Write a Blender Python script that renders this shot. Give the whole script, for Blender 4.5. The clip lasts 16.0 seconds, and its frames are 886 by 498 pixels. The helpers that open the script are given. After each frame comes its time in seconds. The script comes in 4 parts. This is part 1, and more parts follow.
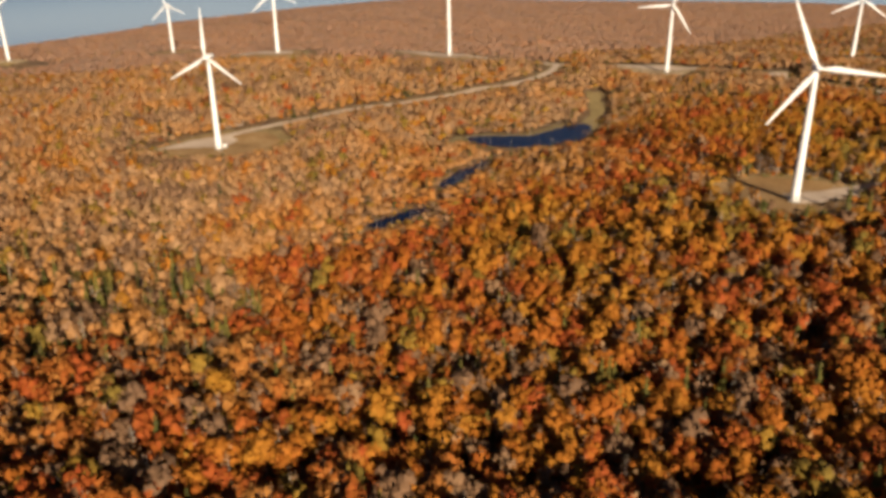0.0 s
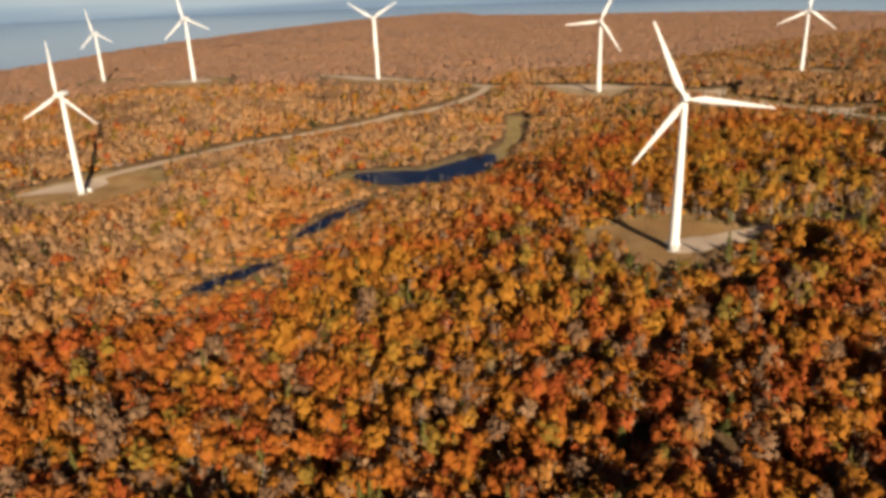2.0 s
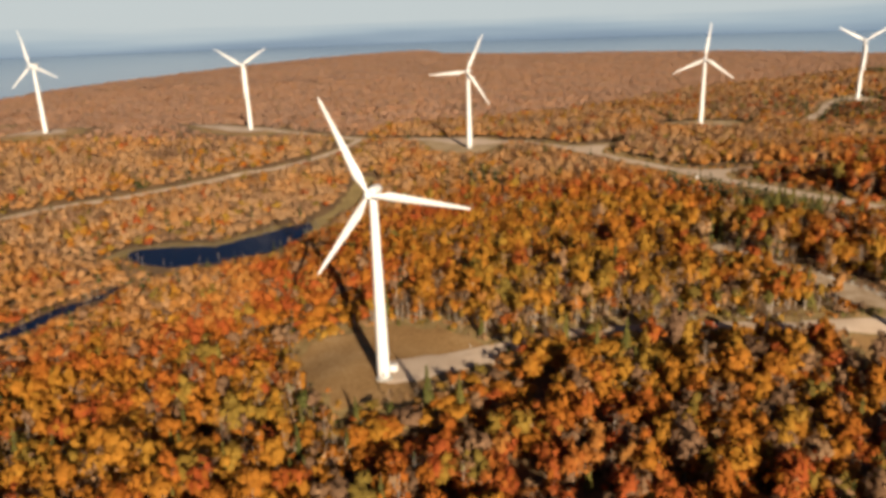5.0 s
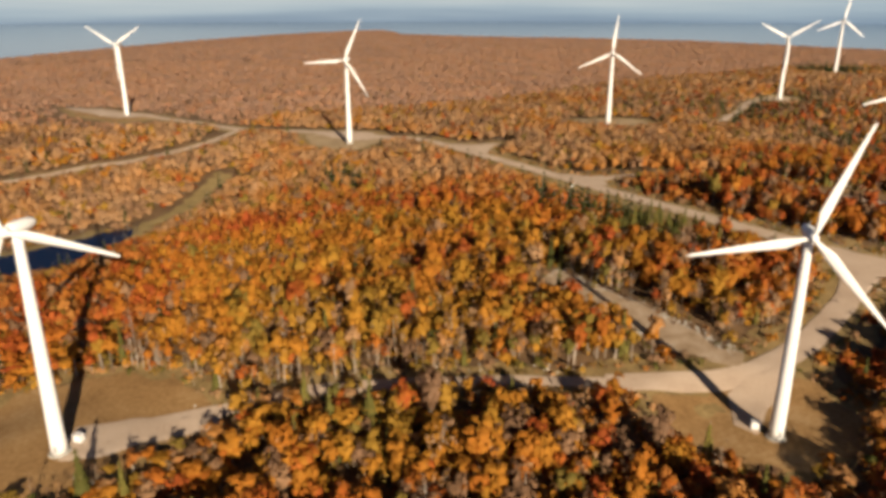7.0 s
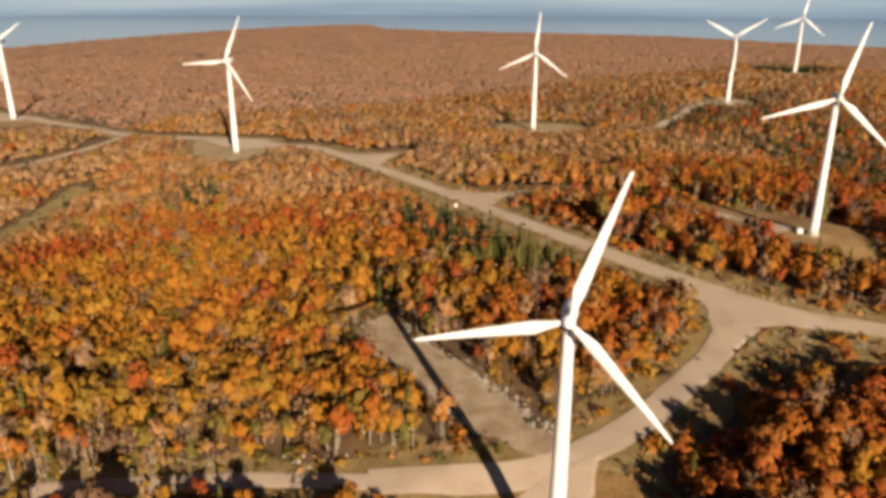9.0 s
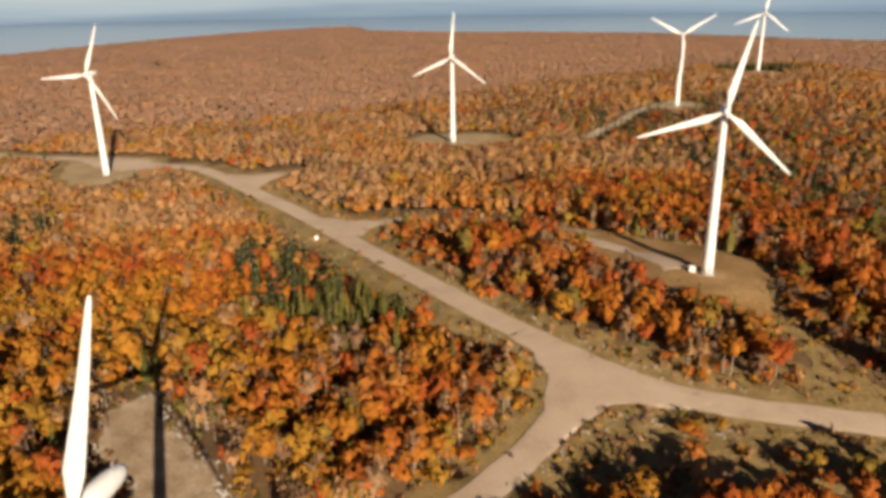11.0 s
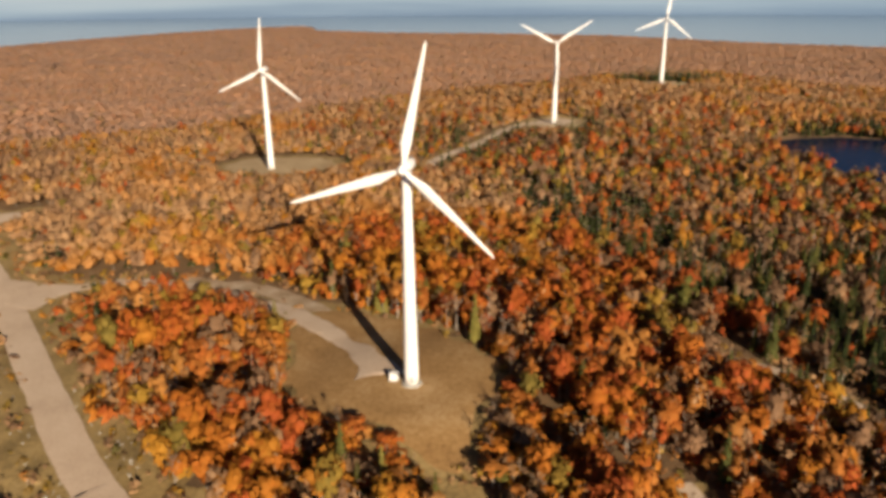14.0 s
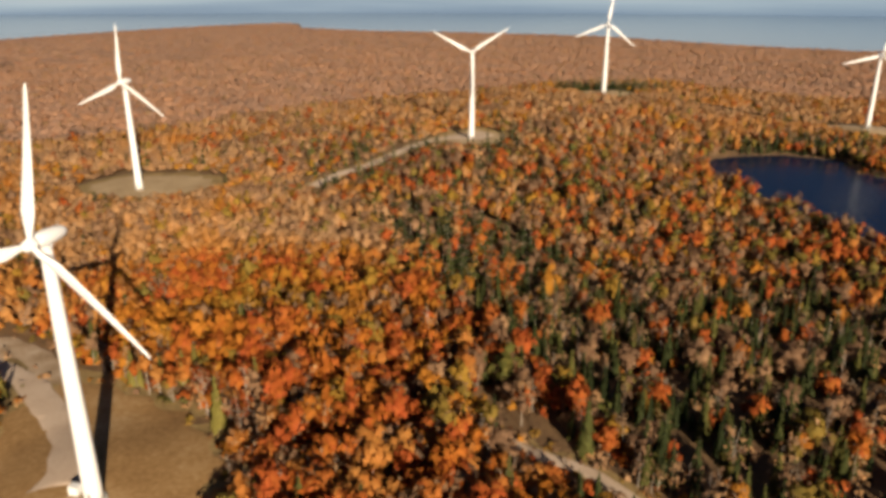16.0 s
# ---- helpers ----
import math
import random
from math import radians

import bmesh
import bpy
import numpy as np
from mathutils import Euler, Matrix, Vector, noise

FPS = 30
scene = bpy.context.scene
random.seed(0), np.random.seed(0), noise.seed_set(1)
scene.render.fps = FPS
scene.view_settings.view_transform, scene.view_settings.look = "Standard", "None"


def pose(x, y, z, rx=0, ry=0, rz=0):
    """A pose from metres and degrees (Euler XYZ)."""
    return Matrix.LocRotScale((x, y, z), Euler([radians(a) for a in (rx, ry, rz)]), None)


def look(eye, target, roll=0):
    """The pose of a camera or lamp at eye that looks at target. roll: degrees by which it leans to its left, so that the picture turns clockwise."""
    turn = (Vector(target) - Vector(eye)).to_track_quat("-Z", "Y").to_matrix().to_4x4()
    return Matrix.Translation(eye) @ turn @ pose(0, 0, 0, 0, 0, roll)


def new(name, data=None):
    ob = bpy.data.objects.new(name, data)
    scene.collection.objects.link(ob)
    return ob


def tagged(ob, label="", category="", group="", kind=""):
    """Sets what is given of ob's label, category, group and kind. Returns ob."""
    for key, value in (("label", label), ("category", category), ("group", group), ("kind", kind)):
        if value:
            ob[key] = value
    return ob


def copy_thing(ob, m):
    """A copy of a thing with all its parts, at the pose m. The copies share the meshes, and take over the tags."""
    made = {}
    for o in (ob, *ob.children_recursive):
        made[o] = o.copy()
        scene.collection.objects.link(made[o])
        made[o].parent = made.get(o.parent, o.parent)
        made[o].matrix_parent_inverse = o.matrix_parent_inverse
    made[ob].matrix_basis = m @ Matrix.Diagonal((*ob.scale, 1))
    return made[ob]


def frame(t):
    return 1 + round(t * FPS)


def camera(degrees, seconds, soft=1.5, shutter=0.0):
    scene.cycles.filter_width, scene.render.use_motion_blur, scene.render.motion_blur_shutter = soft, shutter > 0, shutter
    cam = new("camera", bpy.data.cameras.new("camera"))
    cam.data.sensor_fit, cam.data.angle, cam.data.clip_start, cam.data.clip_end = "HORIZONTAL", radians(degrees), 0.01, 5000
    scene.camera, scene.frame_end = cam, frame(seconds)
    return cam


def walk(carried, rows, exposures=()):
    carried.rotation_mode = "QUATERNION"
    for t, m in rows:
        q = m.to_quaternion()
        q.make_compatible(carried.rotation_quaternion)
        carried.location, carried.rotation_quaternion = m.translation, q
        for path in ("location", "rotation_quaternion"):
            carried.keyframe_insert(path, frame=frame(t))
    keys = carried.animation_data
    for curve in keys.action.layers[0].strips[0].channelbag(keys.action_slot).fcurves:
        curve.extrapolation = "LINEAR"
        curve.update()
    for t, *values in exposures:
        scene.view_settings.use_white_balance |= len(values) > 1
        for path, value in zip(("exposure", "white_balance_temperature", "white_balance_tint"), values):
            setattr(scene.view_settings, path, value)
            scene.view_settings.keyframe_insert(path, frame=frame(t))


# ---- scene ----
cam = camera(63.05, 16.0, soft=4.1)
PATH = [
    (0, -6.24, -5.04, 92.81, 1.64, -20.87, -0.61),
    (0.5, 8.49, 6.65, 92.80, 1.66, -20.37, -1.29),
    (1, 23.39, 17.72, 93.01, 1.74, -19.80, -1.82),
    (1.5, 38.42, 28.28, 93.41, 1.96, -19.92, -1.87),
    (2, 53.56, 38.44, 93.95, 1.73, -19.74, -2.13),
    (2.5, 68.80, 48.29, 94.60, 2.45, -19.33, -2.54),
    (3, 84.10, 57.92, 95.32, 2.32, -18.96, -2.62),
    (3.5, 99.45, 67.40, 96.08, 2.31, -18.80, -2.59),
    (4, 114.84, 76.81, 96.85, 2.40, -17.99, -2.32),
    (4.2, 121.00, 80.56, 97.16, 1.76, -17.12, -2.34),
    (6.3, 185.60, 120.61, 99.99, -1.17, -17.94, -0.39),
    (6.5, 191.73, 124.55, 100.19, -1.87, -18.49, 0.05),
    (7, 207.03, 134.50, 100.66, -1.50, -18.69, -0.05),
    (7.5, 222.29, 144.64, 101.03, -2.01, -18.57, -0.27),
    (8, 237.49, 154.96, 101.32, -1.78, -19.33, 0.19),
    (8.5, 252.65, 165.48, 101.53, -2.03, -19.53, -0.33),
    (9, 267.76, 176.17, 101.66, -1.72, -19.13, 0.17),
    (9.2, 273.78, 180.49, 101.69, -1.99, -19.04, -0.03),
    (11.3, 336.65, 226.88, 101.60, -1.19, -19.18, -1.06),
    (11.5, 342.60, 231.33, 101.58, -1.51, -19.21, -1.04),
    (12, 357.48, 242.40, 101.56, -1.95, -19.26, -0.88),
    (12.5, 372.35, 253.34, 101.59, -2.40, -19.17, -1.02),
    (13, 387.22, 264.09, 101.72, -2.77, -19.23, -0.98),
    (13.5, 402.11, 274.56, 101.98, -2.85, -18.95, -0.73),
    (14, 417.03, 284.65, 102.40, -2.98, -19.21, -0.53),
    (14.5, 432.01, 294.26, 103.03, -2.94, -19.02, -0.22),
    (15, 447.05, 303.30, 103.92, -2.74, -18.92, 0.22),
    (15.5, 462.19, 311.64, 105.12, -2.77, -19.32, 0.51),
    (16, 477.45, 319.16, 106.67, -2.83, -19.46, -0.03),
]


def flight(x, y, z, yaw, pitch, roll):
    a, b = radians(yaw), radians(pitch)
    ahead = Vector((-math.sin(a) * math.cos(b), math.cos(a) * math.cos(b), math.sin(b)))
    return look(Vector((x, y, z)), Vector((x, y, z)) + ahead, roll)


walk(cam, [(t, flight(*row)) for t, *row in PATH], [(0.0, 0.64, 7000, 10), (16.0, 0.64, 7000, 10)])

# ---- light ----
SUN_EL, SUN_TO = radians(20.0), Vector((0.32, -0.947, 0.0)).normalized()
world = bpy.data.worlds.new("sky")
scene.world = world
world.use_nodes = True
wn = world.node_tree.nodes
sky = wn.new("ShaderNodeTexSky")
sky.sky_type, sky.sun_disc = "NISHITA", False
sky.sun_elevation, sky.sun_rotation = SUN_EL, math.atan2(SUN_TO.x, SUN_TO.y)
sky.air_density, sky.dust_density = 0.2, 0.2
world.node_tree.links.new(sky.outputs["Color"], wn["Background"].inputs["Color"])
wn["Background"].inputs["Strength"].default_value = 0.058
sun = new("sun", bpy.data.lights.new("sun", "SUN"))
sun.data.energy, sun.data.angle, sun.data.color = 5.0, radians(0.53), (1.0, 0.86, 0.68)
sun.matrix_world = look(SUN_TO * math.cos(SUN_EL) * 100 + Vector((0, 0, math.sin(SUN_EL) * 100)), Vector((0, 0, 0)))

# ---- plan ----
# low swells of the upland: place and height of each, all of one breadth
SOUTH_SWELLS = [(0, 100, -15.0), (-120, 200, -10.3), (40, 200, -2.9), (-20, 290, -10.5), (-250, 300, -11.5), (130, 180, -7.6), (230, 200, -6.4), (-150, 400, -4.3), (0, 420, -1.6), (330, 180, -5.4), (290, 280, 0.0), (420, 440, 14.5), (560, 420, -4.8), (600, 300, -5.3), (70, 440, -4.2), (140, 300, 6.9), (450, 300, -1.3), (350, 380, -7.5), (200, 450, 1.6)]
NORTH_SWELLS = [(630, 890, 21.5), (-170, 670, 16.0), (750, 1000, 9.4), (520, 770, 8.3), (-20, 690, 7.6), (250, 560, 0.6), (540, 540, -6.7), (100, 900, 8.5), (400, 900, 7.2), (160, 600, 10.1), (640, 560, -3.4), (-150, 850, 4.7), (340, 670, 4.8), (480, 660, 4.8), (-300, 500, -4.3), (-450, 700, -3.0), (-80, 520, -3.0), (120, 520, -6.8), (-340, 850, 0.8), (20, 560, 1.6), (420, 560, -4.5), (760, 700, 1.0), (650, 740, -6.5)]
SWELLS, BREADTH = np.array(SOUTH_SWELLS + NORTH_SWELLS, float), 85.0
LAKE_LEVEL = 0.0
HUB = 52.0
# turbines: place, foot height, turn of the rotor
TURBINES = [
    (125.8, 273.8, 6.5, -25), (291.9, 284.2, 0.5, 17), (417.2, 435.2, 16.3, 12), (-147.7, 404.9, -1.4, 2),
    (-341.3, 851.4, 10.2, -10), (-173.5, 666.8, 26.7, -10), (-18.3, 693.3, 20.7, 60), (159.2, 597.1, 16.2, 25),
    (344.6, 673.0, 15.5, 5), (517.3, 765.6, 21.5, 57), (632.1, 889.0, 32.9, 8), (811.0, 827.0, 14.0, 15), (-480.0, 759.0, 12.0, 60),
]
POND_MAIN = [(-6, 412), (0, 421), (12, 423), (33, 421), (46, 434), (58, 450), (71, 460), (75, 450), (73, 436), (63, 409), (43, 395), (23, 390), (6, 398)]
POND_NECK = [(-17, 324), (-16, 336), (-11, 346), (-8, 356), (-1, 364), (5, 378), (9, 375), (3, 362), (0, 352), (-4, 346), (-6, 337), (-12, 328)]
POND_LOW = [(-47, 277), (-42, 287), (-35, 293), (-29, 301), (-22, 305), (-19, 300), (-26, 292), (-31, 284), (-39, 276)]
FOREST_LAKE = [(653, 728), (660, 748), (682, 761), (719, 764), (745, 745), (738, 715), (750, 690), (840, 680), (900, 620), (840, 540), (740, 520), (676, 560), (668, 617), (662, 655), (652, 690)]
PONDS = [(POND_MAIN, 2.2), (POND_NECK, -1.6), (POND_LOW, -5.0), (FOREST_LAKE, 9.0)]
# shore of the great lake, from west round by north to east
SHORE = [(-4900, -900), (-2200, -300), (-1150, 250), (-760, 750), (-670, 1068), (-645, 1300), (-620, 1600), (-560, 1900), (-460, 2350), (-350, 2650), (-130, 3120), (70, 3260), (140, 2790), (390, 2570), (690, 2440), (980, 2250), (1200, 1870), (1350, 1730), (2200, 1450), (4900, 900)]

# tracks: middle line and width
ROADS = [
    ([(455, 352), (437, 355), (408, 363), (391, 370), (379, 378), (367, 391), (357, 403.5), (345, 419.5), (329, 443), (313, 467), (298, 490), (283, 512.5), (265, 537), (250, 554), (236, 571), (222, 588), (205, 605)], 8.6),
    ([(366, 387), (361, 374), (354, 362), (346, 352.5), (337.5, 343.8), (327.5, 334), (317.5, 325), (307, 317.5), (295, 311), (274, 307), (256, 305)], 8.4),
    ([(256, 305), (232, 304.5), (199, 301), (179, 298), (163, 292), (150, 288), (128, 281)], 5.0),
    ([(205, 605), (186, 612), (160, 622), (129, 637), (102, 644), (78, 650), (48, 668), (22, 683), (-10, 694), (-74, 720)], 9.0),
    ([(78, 650), (66, 612), (50, 590), (30, 571), (8, 560), (-12, 543), (-54, 515), (-84, 499), (-108, 477), (-135, 452), (-165, 418)], 6.2),
    ([(304, 511), (318, 517), (333, 515), (347, 509), (362, 499), (377, 488), (388, 477), (398, 463)], 6.0),
    ([(500, 462), (508, 457), (517, 452), (525, 441), (531, 428), (532, 410), (528, 380)], 4.5),
    ([(430, 672), (441, 691), (459, 712), (484, 752), (505, 770), (523, 782)], 6.5),
    ([(822, 820), (800, 840), (770, 842), (748, 850), (690, 880)], 5.0),
    ([(470, 401), (472, 393), (473, 382), (470, 366), (462, 354)], 4.0),
]
SPURS = [
    [(217, 590), (228, 592.5), (237, 590), (252, 597), (257, 594), (249, 582), (245, 565), (236, 571)],
    [(274, 525), (285, 521), (292, 518.5), (307, 516), (310, 512), (303, 506), (301, 496), (290, 501)],
    [(350, 406), (354.5, 398), (357, 386), (356.5, 377), (353.5, 369), (349, 362), (353, 353.5), (366, 367.5), (370, 371), (378, 369.5), (389, 365.5), (396, 369), (377, 384), (367, 396.5), (356, 410)],
]
PADS = [
    [(98, 290), (100, 302), (121, 309), (138, 306), (151, 297), (157, 289), (157, 281), (148, 275), (140, 268), (133, 261), (124, 258), (115, 259), (104, 275)],
    [(263, 286), (267, 299), (282, 304), (299, 311), (313, 307), (316, 292), (310, 278), (292, 270), (276, 274)],
    [(384, 470), (390, 486), (402, 482), (415, 474), (430, 462), (435, 452), (439, 443), (437, 431), (431.5, 424), (429, 412), (426, 404), (419, 408), (411, 418), (397, 424), (390, 428), (386.5, 443), (387, 458)],
    [(-184, 404), (-170, 424), (-155, 440), (-126, 442), (-114, 420), (-122, 398), (-139, 388), (-165, 390)],
    [(-364, 846), (-350, 872), (-322, 868), (-320, 840), (-345, 834)],
    [(-232, 690), (-205, 715), (-158, 690), (-148, 660), (-168, 642), (-200, 655)],
    [(-74, 712), (-50, 730), (4, 702), (8, 684), (-18, 668), (-50, 684)],
    [(124, 630), (136, 642), (173, 632), (182, 608), (166, 576), (146, 582), (134, 600)],
    [(316, 682), (330, 702), (358, 700), (376, 690), (379, 671), (352, 657), (328, 662)],
    [(492, 762), (508, 784), (524, 792), (540, 774), (530, 752), (508, 748)],
    [(612, 886), (625, 908), (650, 906), (654, 884), (636, 872)],
    [(790, 822), (806, 846), (832, 836), (830, 812), (806, 806)],
    [(-500, 756), (-486, 778), (-462, 770), (-464, 746), (-486, 742)],
]
GRAVEL = [
    [(124, 276), (125, 284), (133, 286.3), (145, 288), (158, 289.5), (158, 282), (147, 279), (141, 275.5), (135, 270.5), (127, 271)],
    [(288, 304), (298, 312), (308, 316), (304, 303), (296, 297), (288, 286), (284, 290)],
    [(383, 487), (393, 476), (401, 463), (406, 457), (411, 449), (416, 440), (409, 440), (403.5, 437.5), (404, 445), (401, 454), (393, 465.5), (383, 476), (376, 486)],
    [(-184, 404), (-170, 424), (-150, 436), (-142, 426), (-146, 410), (-160, 408)],
    [(-158, 450), (-170, 478), (-180, 504), (-166, 511), (-154, 484), (-148, 456)],
    [(-225, 690), (-204, 708), (-165, 684), (-158, 664), (-180, 655)],
    [(-74, 714), (-50, 724), (0, 698), (2, 688), (-20, 682), (-52, 698)],
    [(130, 632), (146, 638), (172, 628), (178, 610), (162, 606), (146, 616)],
    [(500, 762), (512, 780), (526, 786), (534, 774), (522, 760)],
]
STRIP = [(255, 384), (249, 372), (251, 363), (258, 355), (263, 348), (269, 341), (275, 331), (279, 325), (287, 318), (295, 316.5), (299, 321), (294, 329), (287, 340), (281, 350), (273, 362), (266, 369), (260, 377)]
SHOULDER = [(234, 565), (264, 521), (282, 487), (304, 457), (320, 430), (331, 414), (340, 406), (343, 416), (327, 440), (311, 464), (296, 487), (281, 509), (263, 533), (246, 550)]
BANK = [(336, 519), (352, 517), (366, 511.5), (377, 504), (389, 492), (394, 484), (387, 482), (374, 495), (357, 507), (342, 513)]
GLADE = [(419, 411), (428, 406), (430, 398), (431, 388), (433, 378), (437, 364), (423, 362), (423, 378), (425, 394)]
BRUSH = [(352, 352), (360, 362), (371, 371), (385, 367), (400, 361), (440, 350), (440, 330), (400, 330), (365, 338)]
MEADOWS = [
    [(66, 456), (74, 472), (84, 505), (86, 546), (95, 548), (98, 538), (93, 500), (82, 465), (78, 445), (74, 436)],
    [(-16, 408), (-12, 424), (10, 434), (34, 432), (50, 456), (64, 464), (48, 432), (34, 420), (12, 420), (0, 412)],
]
SPRUCE_STANDS = [
    [(254, 466), (262, 484), (278, 481), (292, 470), (307, 448), (319, 430), (321, 410), (308, 400), (292, 406), (276, 421), (264, 442)],
    [(462, 622), (520, 626), (540, 576), (556, 528), (566, 476), (552, 452), (528, 470), (506, 520), (484, 552)],
    [(-170, 222), (-104, 232), (-66, 208), (-78, 164), (-130, 150)],
    [(655, 752), (690, 775), (740, 790), (790, 770), (752, 746), (720, 768), (682, 765)],
    [(150, 520), (170, 526), (182, 500), (166, 480)],
    [(590, 896), (604, 914), (640, 922), (700, 912), (690, 896), (650, 904), (615, 900)],
]


def smooth(a, b, v):
    s = np.clip((v - a) / (b - a), 0, 1)
    return s * s * (3 - 2 * s)


def inside(poly, x, y):
    """Whether points lie in a closed outline."""
    got, n = np.zeros(np.shape(x), bool), len(poly)
    for i in range(n):
        (x0, y0), (x1, y1) = poly[i], poly[(i + 1) % n]
        if y0 != y1:
            got ^= ((y0 > y) != (y1 > y)) & (x < (x1 - x0) * (y - y0) / (y1 - y0) + x0)
    return got


def reach(line, x, y, closed=False):
    """Distance of points from a line."""
    best = np.full(np.shape(x), 1e9)
    pts = line + [line[0]] if closed else line
    for (x0, y0), (x1, y1) in zip(pts, pts[1:]):
        u = np.clip(((x - x0) * (x1 - x0) + (y - y0) * (y1 - y0)) / ((x1 - x0) ** 2 + (y1 - y0) ** 2), 0, 1)
        best = np.minimum(best, np.hypot(x - x0 - u * (x1 - x0), y - y0 - u * (y1 - y0)))
    return best


def beyond(poly, x, y):
    """Distance outside an outline, negative inside."""
    return np.where(inside(poly, x, y), -1, 1) * reach(poly, x, y, True)


def wave(x, y, size, seed=0):
    """A soft unevenness between -1 and 1, made of crossing swells."""
    rng, v = np.random.RandomState(seed), 0
    for k in range(7):
        a, p, f = rng.uniform(0, 6.28), rng.uniform(0, 6.28), rng.uniform(0.6, 1.7)
        v = v + np.sin((x * math.cos(a) + y * math.sin(a)) * 6.28 * f / size + p)
    return v / 4.0


LAND = [(-4900, -4900)] + SHORE + [(4900, -4900)]


def ground_height(x, y):
    x, y = np.asarray(x, float), np.asarray(y, float)
    z = np.full(x.shape, 9.0)
    for hx, hy, h in SWELLS:
        z = z + h * np.exp(-((x - hx) ** 2 + (y - hy) ** 2) / (2 * BREADTH**2))
    away = smooth(250, 1500, np.hypot(x - 250, y - 500) - 450)
    z = z + away * (1 + 3 * wave(x, y, 900, 3))
    off = beyond(LAND, x, y)
    z = np.where(off > -350, z * smooth(0, 350, -off) + (1 - smooth(0, 350, -off)) * (LAKE_LEVEL - 0.04 * np.clip(off, -20, 400)), z)
    for px, py, pz, _ in TURBINES:
        k = 1 - smooth(12, 34, np.hypot(x - px, y - py))
        z = z * (1 - k) + pz * k
    for poly, level in PONDS:
        box = np.array(poly, float)
        if len(box):
            d = beyond(poly, x, y)
            k = 1 - smooth(0, 22, d)
            z = z * (1 - k) + (level - 0.25) * k
    return z


def clearing(x, y):
    """Distance from the nearest track, yard, water or meadow, negative on it."""
    d = np.full(np.shape(x), 1e9)
    for line, width in ROADS:
        d = np.minimum(d, reach(line, x, y) - width / 2)
    for poly in SPURS + PADS + [STRIP, BANK, GLADE, SHOULDER] + MEADOWS + [POND_MAIN, POND_NECK, POND_LOW, FOREST_LAKE]:
        d = np.minimum(d, beyond(poly, x, y))
    return d


# ---- materials ----
def material(name, rough=0.8, metal=0.0):
    m = bpy.data.materials.new(name)
    m.use_nodes = True
    b = m.node_tree.nodes["Principled BSDF"]
    b.inputs["Roughness"].default_value, b.inputs["Metallic"].default_value = rough, metal
    return m, m.node_tree.nodes, m.node_tree.links, b


def ramp(nodes, stops):
    r = nodes.new("ShaderNodeValToRGB")
    e = r.color_ramp.elements
    while len(e) < len(stops):
        e.new(0.5)
    for k, (at, colour) in zip(e, stops):
        k.position, k.color = at, (*colour, 1)
    return r


def mottled(name, stops, scale, fine, rough=0.9, bump=0.3, bump_size=0.1):
    """Earth, gravel and the like: patches at one size, grain at another."""
    m, n, l, b = material(name, rough)
    geo = n.new("ShaderNodeNewGeometry")
    big, small = n.new("ShaderNodeTexNoise"), n.new("ShaderNodeTexNoise")
    big.inputs["Scale"].default_value, big.inputs["Detail"].default_value = scale, 6
    small.inputs["Scale"].default_value, small.inputs["Detail"].default_value = fine, 5
    mix = n.new("ShaderNodeMath")
    mix.operation = "MULTIPLY_ADD"
    mix.inputs[1].default_value = 0.45
    half = n.new("ShaderNodeMath")
    half.operation = "MULTIPLY"
    half.inputs[1].default_value = 0.6
    r = ramp(n, stops)
    for t in (big, small):
        l.new(geo.outputs["Position"], t.inputs["Vector"])
    l.new(big.outputs["Fac"], half.inputs[0])
    l.new(small.outputs["Fac"], mix.inputs[0])
    l.new(half.outputs[0], mix.inputs[2])
    l.new(mix.outputs[0], r.inputs["Fac"])
    l.new(r.outputs["Color"], b.inputs["Base Color"])
    bm_ = n.new("ShaderNodeBump")
    bm_.inputs["Strength"].default_value, bm_.inputs["Distance"].default_value = bump, bump_size
    l.new(small.outputs["Fac"], bm_.inputs["Height"])
    l.new(bm_.outputs["Normal"], b.inputs["Normal"])
    return m


LEAF_STOPS = [(0.0, (0.165, 0.094, 0.054)), (0.06, (0.225, 0.125, 0.068)), (0.12, (0.36, 0.215, 0.112)), (0.26, (0.40, 0.198, 0.074)), (0.34, (0.38, 0.165, 0.04)), (0.41, (0.34, 0.103, 0.02)), (0.45, (0.31, 0.062, 0.017)), (0.49, (0.34, 0.10, 0.016)),
              (0.54, (0.35, 0.122, 0.017)), (0.70, (0.36, 0.172, 0.023)), (0.83, (0.27, 0.158, 0.026)), (0.92, (0.17, 0.122, 0.027)), (1.0, (0.085, 0.088, 0.022))]


